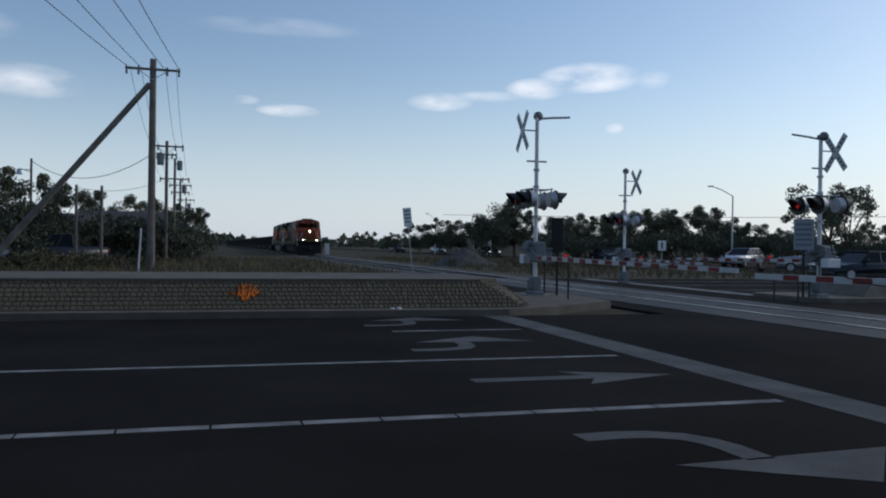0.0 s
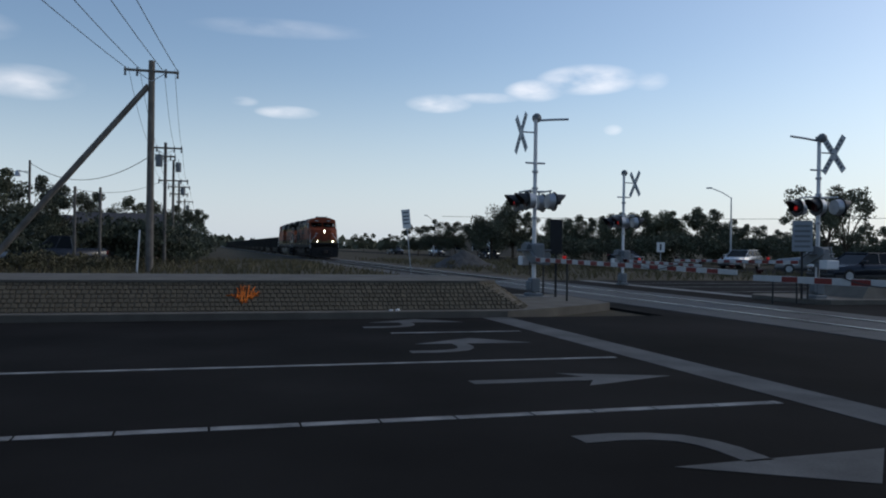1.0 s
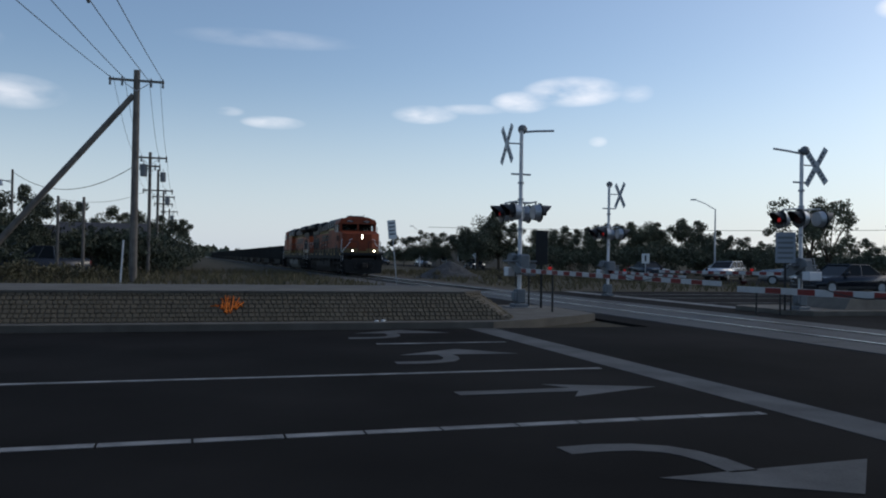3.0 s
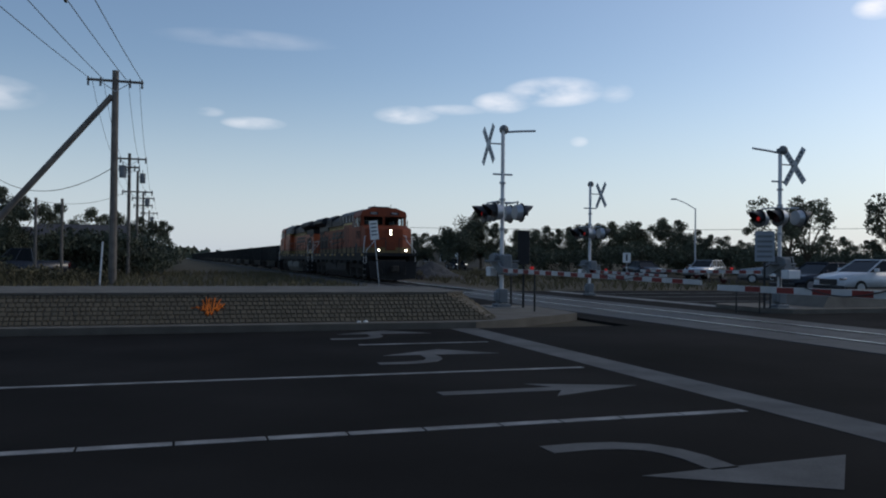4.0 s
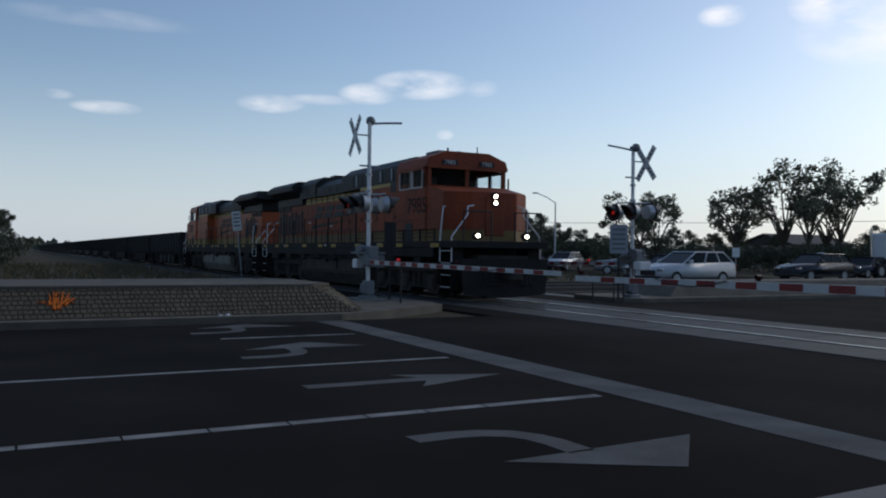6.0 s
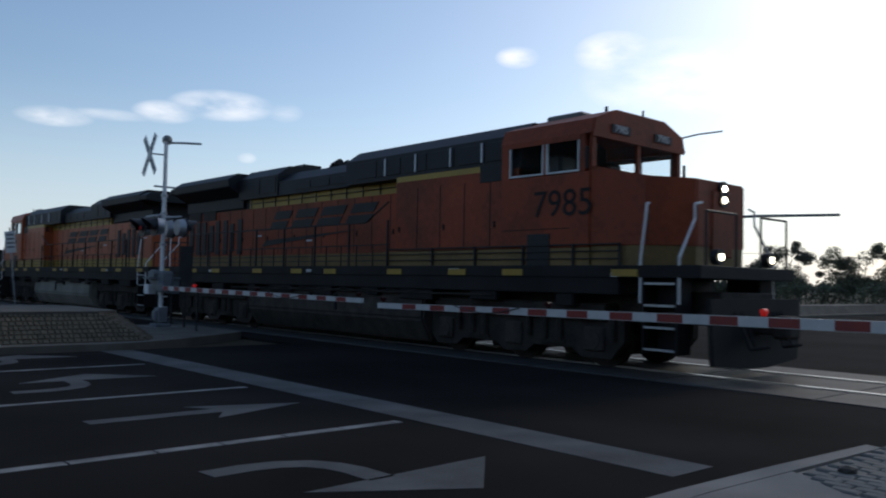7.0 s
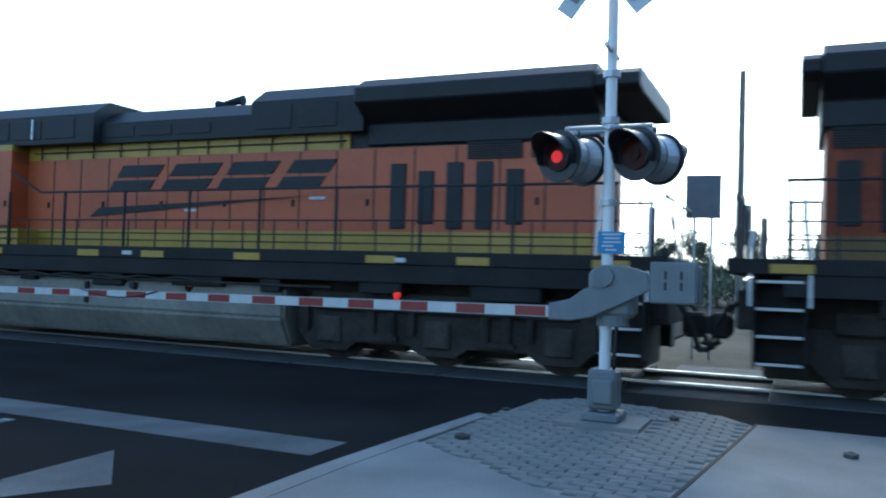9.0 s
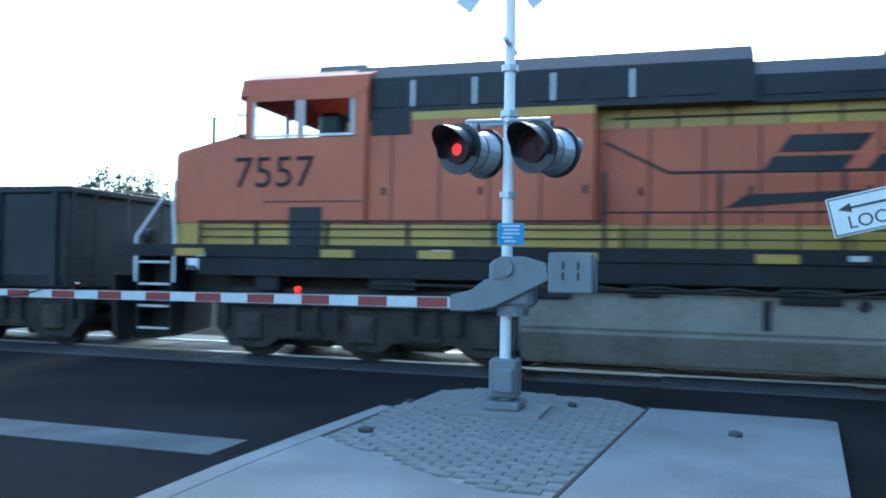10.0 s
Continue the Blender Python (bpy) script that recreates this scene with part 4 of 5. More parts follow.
    part("lamp_crossarm", made(path_rod, [(sp - 0.1, -0.42, zc + 0.28), (sp - 0.1, 0.42, zc + 0.28)], 0.022, 8), M_ALU, e)
    part("lamp_bracket", made(path_rod, [(0.07 - sp, 0, zc + 0.28), (sp - 0.07, 0, zc + 0.28)], 0.026, 8), M_ALU, e)
    for sy in (-0.37, 0.37):
        for sx in (-1, 1):
            bm = bmesh.new()
            rod(bm, (sx * sp, sy, zc), (sx * (sp + 0.02), sy, zc), 0.255, n=28)
            hb = bmesh.new()
            bmesh.ops.create_cone(hb, cap_ends=True, segments=20, radius1=0.225, radius2=0.20, depth=0.17, matrix=Matrix.Translation((sx * (sp - 0.10), sy, zc)) @ Matrix.Rotation(radians(90 * -sx), 4, "Y"))
            rod(bm, (sx * (sp - 0.1), sy, zc + 0.12), (sx * (sp - 0.1), sy, zc + 0.30), 0.02, n=8)
            lamp = part("signal_lamp", bm, M_BLACK, e, "black round signal lamp with hood")
            part("housing", hb, M_ALU, lamp)
            lamp.matrix_basis = Matrix.Translation((0, sy, 0)) @ Matrix.Rotation(radians(-22 if box_on else 0), 4, "Z") @ Matrix.Translation((0, -sy, 0))
            on = (sy > 0) == lit_first
            bm = bmesh.new()
            rod(bm, (sx * (sp + 0.02), sy, zc), (sx * (sp + 0.045), sy, zc), 0.15, n=24)
            part("lens", bm, M_LENS, lamp)
            # a disc with one glowing face turns over in the lens as the pair flashes
            bm = bmesh.new()
            rod(bm, (0, 0, 0), (sx * 0.006, 0, 0), 0.06, n=20)
            rod(bm, (-sx * 0.006, 0, 0), (0, 0, 0), 0.06, n=20)
            disc = part("flasher", bm, M_LENS, lamp, "red flasher disc in the lens")
            disc.data.materials.append(M_LENSON)
            for f in disc.data.polygons:
                f.material_index = 1 if f.center.x * sx > 0.005 else 0
            disc.matrix_basis = pose(sx * (sp + 0.047), sy, zc - 0.01)
            flashers.append((disc, sx * (sp + 0.047), sy, zc - 0.01, on))
            bm = bmesh.new()
            seg = 18
            ring0, ring1, in0, in1 = [], [], [], []
            for i in range(seg + 1):
                a = radians(-25 + 230 * i / seg)
                c, s_ = math.cos(a), math.sin(a)
                reach = 0.32 * (0.35 + 0.65 * max(0, s_))
                for ring, r, q in ((ring0, 0.205, sp + 0.02), (ring1, 0.195, sp + 0.02 + reach), (in0, 0.195, sp + 0.02), (in1, 0.185, sp + 0.02 + reach)):
                    ring.append(bm.verts.new((sx * q, sy + r * c, zc + r * s_)))
            for i in range(seg):
                bm.faces.new((ring0[i], ring0[i + 1], ring1[i + 1], ring1[i]))
                bm.faces.new((in0[i], in1[i], in1[i + 1], in0[i + 1]))
                bm.faces.new((ring1[i], ring1[i + 1], in1[i + 1], in1[i]))
            part("hood", bm, M_BLACK, lamp)
    # blue notice, collars, bell
    if box_on:
        notice = part("notice", made(box, -0.075, -0.065, -0.18, 0.08, 1.61, 1.82, 0.003), M_BLUE, e, "small blue notice plate")
        for i, (a, b) in enumerate(((-0.09, 0.09), (-0.08, 0.07), (-0.09, 0.08), (-0.02, 0.09), (-0.05, 0.06))):
            part("text_line", made(box, -0.079, -0.075, a - 0.05, b - 0.05, 1.785 - 0.037 * i, 1.799 - 0.037 * i), M_WHITEF, notice)
    for z0 in (3.35, 2.9, 2.1):
        part("collar", made(rod, (0, 0, z0 - 0.03), (0, 0, z0 + 0.03), 0.085, n=14), M_ALU, e)
    part("cross_bar", made(path_rod, [(-0.28, 0, 3.58), (0.28, 0, 3.58)], 0.025, 8), M_ALU, e)
    if not (back and d < 0):
        part("top_arm", made(path_rod, [(0, 0, tall - 0.06), (0.45 * side, 0, tall - 0.01), (0.95 * side, 0, tall + 0.03)], 0.03, 8), M_ALU, e)
    bm = bmesh.new()
    rod(bm, (0, 0, tall - 0.02), (0, 0, tall + 0.06), 0.1, n=14)
    bmesh.ops.create_uvsphere(bm, u_segments=14, v_segments=8, radius=0.13, matrix=Matrix.Translation((0.05, -0.06 * d, tall + 0.02)))
    part("bell", bm, M_GREY, e)
    part("conduit", made(path_rod, [(0.02, -0.1 * d, 1.1), (-0.08, -0.12 * d, 0.9), (-0.06, -0.1 * d, 0.6), (0.0, -0.09 * d, 0.45)], 0.018, 6), M_BLACK, e)
    # crossbuck: two boards on a bracket at the mast's head
    by = 0.0
    cb = part("crossbuck_bracket", made(path_rod, [(0, 0, tall - 0.38), (buck, by, tall - 0.38)], 0.02, 8), M_ALU, e)
    for sgn in (-1, 1):
        bm = bmesh.new()
        box(bm, -0.006, 0.006, -0.61, 0.61, -0.095, 0.095)
        board = part("crossbuck_board", bm, M_WHITEF, cb, "white crossbuck board")
        board.matrix_basis = Matrix.Translation((buck + 0.006 * sgn, by, tall - 0.42)) @ Matrix.Rotation(radians(52 * sgn), 4, "X")
        for i in range(8):
            yy = -0.5 + i * 0.128
            if abs(yy + 0.05) < 0.1:
                continue
            part("text_bar", made(box, -0.012, -0.004, yy, yy + 0.075, -0.045, 0.045), M_GREY, board)
    # the mechanism sits a little lower on the mast
    for o in (sup, motor, arm):
        o.matrix_basis = Matrix.Translation((0, 0, -0.085 if box_on else -0.12))
    return e


gate_signal(7.85, 1.70, 0.06, 1, 7.9, False, 4.75, "white crossing gate mast with lowered striped arm on the paved corner", True, True, -0.42)
gate_signal(8.5, 20.3, 0.13, -1, 8.4, False, 4.78, "white crossing gate mast with lowered arm on the median", False, True, -0.42)
gate_signal(16.4, 18.85, 0.13, 1, 6.4, True, 4.45, "white crossing gate mast with lowered arm beyond the tracks", False, True, 0.5)
gate_signal(16.35, 29.75, -0.02, -1, 5.2, True, 4.55, "far white crossing gate mast across the road", False, False, 0.5)


# ---- poles and wires ----
def utility_pole(x, y, top, r, arms, label, cans=(), group="roadside utility poles"):
    e = thing("utility_pole", pose(x, y, -0.06), label, "utility pole", group)
    part("pole", made(rod, (0, 0, -0.3), (0, 0, top), r * 1.25, r, 12), M_WOOD, e)
    for z, half in arms:
        arm = part("crossarm", made(box, -half, half, -0.14, -0.04, z - 0.06, z + 0.06, 0.01), M_WOOD, e)
        for k in (-1, -0.55, 0.55, 1):
            bm = bmesh.new()
            rod(bm, (k * half * 0.95, -0.09, z + 0.05), (k * half * 0.95, -0.09, z + 0.16), 0.05, 0.03, 8)
            rod(bm, (k * half * 0.95, -0.09, z - 0.3), (k * half * 0.95, -0.09, z - 0.05), 0.06, 0.05, 8)
            part("insulator", bm, M_GREY, arm)
        bm = bmesh.new()
        rod(bm, (-half * 0.55, -0.15, z - 0.05), (0, -0.15, z - 0.55), 0.02, n=6), rod(bm, (half * 0.55, -0.15, z - 0.05), (0, -0.15, z - 0.55), 0.02, n=6)
        part("arm_brace", bm, M_ALU, arm)
    for side, z in cans:
        bm = bmesh.new()
        rod(bm, (side * 0.42, -0.1, z), (side * 0.42, -0.1, z + 0.85), 0.25, n=14)
        rod(bm, (side * 0.42, -0.1, z + 0.85), (side * 0.42, -0.1, z + 1.15), 0.03, n=6)
        box(bm, min(0, side * 0.3), max(0, side * 0.3), -0.14, -0.06, z + 0.5, z + 0.6)
        part("transformer", bm, M_GREY, e, "grey pole transformer")
    return e


big = utility_pole(-2.72, 44.9, 10.95, 0.16, ((10.4, 1.35), ), "tall weathered wooden utility pole with a slanted brace pole")
part("brace_pole", made(rod, (-0.15, 0, 9.65), (-7.9, -0.2, -0.2), 0.15, 0.17, 12), M_WOOD, big)
poles = [(-2.72, 44.9, 10.4)]
for x, y, top, arms, cans in ((-2.75, 62, 8.75, ((8.35, 1.15), (7.75, 0.7)), ((-1, 7.0),)), (-2.75, 78, 9.1, ((7.2, 1.3),), ((1, 8.0),)), (-2.8, 97, 8.55, ((7.9, 1.2), (7.1, 1.0)), ((1, 7.0),)),
                              (-2.85, 128, 8.2, ((7.8, 1.2),), ((1, 6.4),)), (-2.9, 160, 8.2, ((7.8, 1.2),), ()), (-2.95, 200, 8.2, ((7.8, 1.2),), ()), (-3, 250, 8.2, ((7.8, 1.2),), ())):
    utility_pole(x, y, top, 0.105, arms, "weathered wooden utility pole in a row" + (" with a transformer" if cans else ""), cans)
    poles.append((x, y, arms[0][0]))


def wire(a, b, sag, r, label, n=14):
    a, b = Vector(a), Vector(b)
    pts = [a.lerp(b, i / n) - Vector((0, 0, sag * 4 * (i / n) * (1 - i / n))) for i in range(n + 1)]
    return tagged(part("power_line", made(path_rod, pts, r, 5), M_BLACK), label, "power line", "overhead power lines")


for k in (-0.95, -0.5, 0.5, 0.95):
    for (x0, y0, z0), (x1, y1, z1) in zip(poles, poles[1:]):
        wire((x0 + k * 1.2, y0, z0 + 0.1), (x1 + k * 1.15, y1, z1 + 0.1), 0.5, 0.012, "thin overhead power line between poles")
for x0, x1 in ((-4.0, -11.2), (-3.35, -8.4), (-2.2, -6.6), (-1.45, -5.2)):
    w = wire((x0, 44.8, 10.45), (x1, -8, 11.2), 0.7, 0.018, "overhead power line from the braced pole")
    for f in (0.28, 0.31):
        p = Vector((x0, 44.8, 10.45)).lerp(Vector((x1, -8, 11.2)), f) - Vector((0, 0, 0.7 * 4 * f * (1 - f)))
        if f == 0.28 and x0 < -2:
            part("damper", made(rod, p + Vector((0, -0.2, -0.08)), p + Vector((0, 0.2, -0.08)), 0.06, n=8), M_GREY, w)
for az, d, top, lampy in ((-10.6, 62, 7.0, True), (-8.0, 50, 4.6, False), (-6.5, 50, 4.6, False)):
    x, y = d * math.sin(radians(az)), d * math.cos(radians(az))
    p = utility_pole(x, y, top, 0.075, (), "small wooden service pole beside the houses", group="small service poles")
    if lampy:
        bm = bmesh.new()
        rod(bm, (0, 0, top - 0.9), (-0.7, 0, top - 0.7), 0.03), rod(bm, (-0.75, 0, top - 1.1), (-0.75, 0, top - 0.7), 0.22, 0.08)
        part("yard_lamp", bm, M_ALU, p)
wire((-11.4, 60.9, 6.8), (-2.8, 44.9, 5.9), 1.2, 0.02, "thin sagging service cable overhead")
wire((-7.0, 49.5, 4.4), (-2.8, 62, 6.0), 0.5, 0.014, "thin sagging service cable overhead")
wire((-11.4, 60.9, 6.2), (-34, 70, 7.4), 0.5, 0.02, "thin sagging service cable overhead")
wire((35, 120, 6.2), (110, 55, 6.4), 0.6, 0.03, "far thin overhead power line")
wire((-5.7, 49.7, 4.2), (-11.4, 60.9, 5.4), 0.4, 0.014, "thin sagging service cable overhead")
st = thing("marker_stake", pose(-3.0, 40.5, -0.06, 0, 3, 0), "thin pale leaning marker stake in dry grass", "marker post")
part("stake", made(box, -0.04, 0.04, -0.03, 0.03, 0, 2.1, 0.01), M_WHITE, st)

# ---- trees ----


def leaf_cloud(rng, lumps, count, size):
    bm = bmesh.new()
    for _ in range(count):
        c, r = lumps[rng.randrange(len(lumps))]
        v = Vector((rng.gauss(0, 1), rng.gauss(0, 1), rng.gauss(0, 1))).normalized() * (rng.random() ** 0.45)
        p = Vector(c) + Vector((v.x * r, v.y * r, v.z * r * 0.8))
        q = Euler((rng.random() * 6.3, rng.random() * 6.3, rng.random() * 6.3)).to_matrix()
        s = size * rng.uniform(0.5, 1.3)
        pts = [q @ Vector((a * s, b * s * 0.6, 0.12 * s * a * b)) + p for a, b in ((-1, 0), (-0.2, -1), (1, 0), (0.1, 1))]
        bm.faces.new([bm.verts.new(x) for x in pts])
    return bm


def tree(seed, h, spread, dense, leaf, m, label, group="trees round the crossing", low=0.25):
    rng = random.Random(seed)
    e = thing("tree", m, label, "tree", group)
    bm = bmesh.new()
    lumps = []
    trunk_top = h * 0.38
    lean = rng.uniform(-0.06, 0.06) * h
    rod(bm, (0, 0, -0.2), (lean * 0.4, 0, trunk_top), 0.020 * h, 0.013 * h, 8)
    for k in range(12):
        a = k * 2.4 + rng.random()
        z0 = trunk_top * rng.uniform(0.55, 1.0)
        reach = spread * rng.uniform(0.45, 1.0)
        tip = Vector((math.cos(a) * reach, math.sin(a) * reach, h * rng.uniform(low + 0.2, 0.93)))
        midp = Vector((lean * 0.4, 0, z0)).lerp(tip, 0.5) + Vector((0, 0, 0.06 * h))
        rod(bm, (lean * 0.4 * z0 / trunk_top, 0, z0), midp, 0.0085 * h, 0.006 * h, 6)
        rod(bm, midp, tip, 0.006 * h, 0.002 * h, 5)
        for j in range(3):
            o = Vector((rng.uniform(-1, 1), rng.uniform(-1, 1), rng.uniform(-0.5, 0.9))) * spread * 0.35
            rod(bm, midp.lerp(tip, 0.3 + 0.3 * j), tip + o, 0.003 * h, 0.001 * h, 4)
            lumps.append((tip + o, spread * rng.uniform(0.12, 0.27)))
        lumps.append((tip, spread * rng.uniform(0.22, 0.4)))
    for k in range(5):
        lumps.append(((rng.uniform(-0.4, 0.4) * spread, rng.uniform(-0.4, 0.4) * spread, h * rng.uniform(low + 0.25, 0.85)), spread * 0.38))
    part("trunk", bm, M_BARK, e)
    part("crown", leaf_cloud(rng, lumps, int(dense * 5.5), 0.0165 * h), leaf, e)
    return e


def bush(seed, h, w, dense, leaf, m, label, group="bushes and hedges"):
    rng = random.Random(seed)
    e = thing("bush", m, label, "bush", group)
    lumps = [((rng.uniform(-1, 1) * w * 0.75, rng.uniform(-0.4, 0.4) * w, h * rng.uniform(0.18, 0.68)), h * rng.uniform(0.26, 0.42)) for _ in range(16)]
    bm = bmesh.new()
    for c, r in lumps[:8]:
        rod(bm, (c[0] * 0.4, c[1] * 0.4, -0.1), c, 0.05, 0.015, 5)
    part("stem", bm, M_BARK, e)
    part("crown", leaf_cloud(rng, lumps, int(dense * 2), 0.03 * h + 0.04), leaf, e)
    return e


T_LAB = "leafy dull-green tree with an uneven crown"
protos = [tree(11, 5.7, 2.1, 620, M_LEAF, pose(39.6, 44.6, 0), "open-crowned tree with thin branches beyond the crossing"),
          tree(12, 7.0, 3.4, 2600, M_LEAF2, pose(33.0, 92.0, 0), T_LAB, low=0.05),
          tree(13, 6.5, 3.6, 2800, M_LEAF, pose(46.0, 118.0, 0), T_LAB, low=0.05),
          tree(14, 9.0, 2.7, 300, M_LEAF, pose(66.0, 60.0, 0), "tall thin-crowned tree with gaps"),
          tree(15, 9.5, 2.9, 340, M_LEAF, pose(72.0, 54.0, 0), "tall thin-crowned tree with gaps")]
hedge = [bush(21, 3.2, 4.0, 1500, M_LEAF2, pose(-16.5, 62, 0), "dense dark green roadside bush"), bush(22, 2.4, 3.2, 900, M_LEAF, pose(-14.5, 52, 0), "dull green leafy roadside bush"), bush(23, 1.1, 1.8, 500, M_DRY, pose(-7.5, 47, 0), "dry tan shrub on the verge")]


def place(ob, az, d, scale, turn=0.0, z=-0.06):
    a = radians(az)
    return copy_thing(ob, pose(d * math.sin(a), d * math.cos(a), z, 0, 0, turn) @ Matrix.Scale(scale, 4))


rt = random.Random(5)
# beyond the railway: a loose belt of trees
for az, d, top in ((14.6, 135, 6.0), (16.0, 130, 6.8), (17.2, 128, 6.2), (19.8, 120, 8.0), (21.2, 122, 7.4), (24.8, 115, 6.2), (26.2, 112, 6.6), (27.4, 110, 6.4), (29.0, 112, 6.8), (30.2, 108, 7.0),
                   (31.6, 110, 7.2), (33.0, 106, 7.4), (34.6, 104, 7.2), (36.0, 102, 6.2), (37.5, 100, 5.4), (39.2, 98, 4.6), (43.6, 92, 4.6), (45.4, 90, 4.2), (47.0, 92, 4.6), (49.5, 92, 4.4), (55.5, 88, 5.2), (58.5, 86, 5.0), (12.6, 150, 4.4), (10.8, 190, 5.0), (22.8, 140, 5.2)):
    pr = protos[1 + (int(az * 7) % 2)]
    place(pr, az, d, 0.84 * top / (7.0 if pr is protos[1] else 6.5), rt.uniform(0, 360))
for az, d, top, k in ((47.8, 84, 8.9, 3), (50.6, 82, 10.6, 4), (52.2, 80, 9.8, 3), (54.0, 84, 10.6, 4), (42.7, 58, 5.2, 0)):
    place(protos[k], az, d, top / (5.7, 7.0, 6.5, 9.0, 9.5)[k], rt.uniform(0, 360))
for az in range(40, 62, 3):
    place(hedge[0], az + 0.7, 82, rt.uniform(0.75, 1.0), rt.uniform(-20, 20) - az)
for az in range(24, 40, 3):
    place(hedge[0], az, 95, rt.uniform(0.9, 1.3), rt.uniform(-20, 20) - az)
for az, d, top in ((64, 70, 5.0), (69, 66, 4.6), (75, 62, 5.2), (80, 60, 4.4), (85, 58, 5.0), (90, 58, 4.6), (95, 60, 5.4), (101, 62, 5.0), (107, 60, 5.0)):
    place(protos[1 + int(az) % 2], az, d, top / 6.8, rt.uniform(0, 360))
    place(hedge[1], az + 2, d - 6, 1.1, -az)
# the settled side, along the pole line
for az, d, top in ((-13.0, 62, 6.0), (-11.4, 66, 6.0), (-9.4, 60, 4.9), (-5.2, 84, 5.6), (-3.4, 88, 5.2), (-2.3, 96, 5.4), (-1.6, 110, 5.4), (-1.3, 128, 5.2), (-15.5, 58, 6.0)):
    place(protos[1 + int(abs(az) * 3) % 2], az, d, top / 6.8, rt.uniform(0, 360))
for az, d, sc in ((-13.4, 50, 1.0), (-5.0, 64, 1.15), (-3.6, 64, 1.1), (-6.8, 72, 1.0), (-2.6, 68, 1.1), (-2.0, 82, 1.1), (-1.6, 100, 1.2), (-1.0, 120, 1.1), (-0.9, 140, 1.1)):
    place(hedge[0], az, d, sc, rt.uniform(-25, 25))
for az, d, sc in ((-8.3, 46, 1.0), (-6.8, 44, 0.9), (-11.3, 44, 1.2), (-4.6, 46, 0.8), (17.5, 60, 0.8), (24.0, 52, 0.9), (22.0, 60, 1.0), (27.0, 56, 0.8), (29.5, 60, 0.9)):
    place(hedge[2], az, d, sc, rt.uniform(-25, 25))

# far woods along the horizon
bm = bmesh.new()
rf = random.Random(9)
for k in range(11000):
    az = rf.uniform(-40, 130)
    d = rf.uniform(420, 640)
    hmax = 5.0 + 3.0 * noise.noise(Vector((az * 0.35, 0.3, 0))) + 2.0 * noise.noise(Vector((az * 1.7, 4.3, 0)))
    p = Vector((d * math.sin(radians(az)), d * math.cos(radians(az)), rf.uniform(0, max(3.0, hmax))))
    q = Euler((rf.random() * 6.3, rf.random() * 6.3, rf.random() * 6.3)).to_matrix()
    s = rf.uniform(1.0, 2.6)
    bm.faces.new([bm.verts.new(q @ Vector((a * s, b * s, 0)) + p) for a, b in ((-1, -0.4), (0.3, -0.8), (1, 0.3), (-0.2, 0.9))])
tagged(part("far_woods", bm, M_LEAF2), "dark line of distant trees on the horizon", "woods", kind="stuff")

# dry grass tufts on the verges
bm = bmesh.new()
for k in range(5200):
    if rf.random() < 0.55:
        x, y = rf.uniform(-16, 9.0), rf.uniform(34.6, 75)
    else:
        x, y = rf.uniform(16.0, 36), rf.uniform(35, 90)
    h = rf.uniform(0.12, 0.42)
    for j in range(3):
        a = rf.uniform(0, 6.3)
        o = Vector((math.cos(a), math.sin(a), 0)) * rf.uniform(0.03, 0.12)
        bm.faces.new([bm.verts.new(v) for v in (Vector((x, y, -0.06)) - o * 0.4, Vector((x, y, -0.06)) + o * 0.4, Vector((x, y, h)) + o * 1.6)])
tagged(part("dry_grass", bm, M_DRY), "thin dry tan grass on the verge", "grass", kind="stuff")

# gravel heap beyond the track
bm = bmesh.new()
bmesh.ops.create_cone(bm, cap_ends=True, segments=36, radius1=2.6, radius2=0.25, depth=1.25, matrix=Matrix.Translation((0, 0, 0.6)))
bmesh.ops.subdivide_edges(bm, edges=bm.edges[:], cuts=3, use_grid_fill=True)
for v in bm.verts:
    n_ = noise.noise(v.co * 1.3) * 0.22 + noise.noise(v.co * 5) * 0.07
    v.co += Vector((n_, n_ * 0.6, n_ if v.co.z > 0.05 else 0))
hp = part("earth_mound", bm, M_GRAVEL)
hp.matrix_basis = pose(18.6, 58, -0.08)
tagged(hp, "dark heap of loose earth on dry ground", "earth heap")


# ---- houses and a low building far off ----
def house(m, w, d, h, rise, label, flat=False):
    e = thing("house", m, label, "house", "far buildings")
    part("wall", made(box, 0, w, 0, d, 0, h), M_WALLF, e)
    bm = bmesh.new()
    if flat:
        box(bm, -0.3, w + 0.3, -0.3, d + 0.3, h, h + 0.35)
    else:
        extrude(bm, [(-0.5, h - 0.05), (d * 0.5, h + rise), (d + 0.5, h - 0.05), (d + 0.5, h + 0.12), (d * 0.5, h + rise + 0.18), (-0.5, h + 0.12)], -0.4, w + 0.4, "x")
        extrude(bm, [(0, h), (d * 0.5, h + rise - 0.04), (d, h)], 0.02, w - 0.02, "x")
    part("roof", bm, M_ROOFF, e)
    for k in range(max(2, int(w / 3.5))):
        x = 1.0 + k * 3.2
        win = part("window", made(box, x, x + 1.1, -0.04, 0.02, 1.0, 2.2), M_WHITE, e)
        part("pane", made(box, x + 0.08, x + 1.02, -0.055, -0.042, 1.08, 2.12), M_TINT, win)
    part("door", made(box, w * 0.45, w * 0.45 + 0.95, -0.05, 0.02, 0, 2.05), M_ROOFF, e)
    return e


house(pose(-10.2, 72, -0.06), 6.4, 7, 2.6, 1.3, "small tan house with a dark roof behind bushes")
house(pose(-19.5, 80, -0.06), 7.0, 8, 2.7, 1.2, "small tan house with a dark roof among trees")
house(pose(43, 142, -0.06), 13, 9, 3.0, 0, "low flat-roofed tan building beyond the street", True)
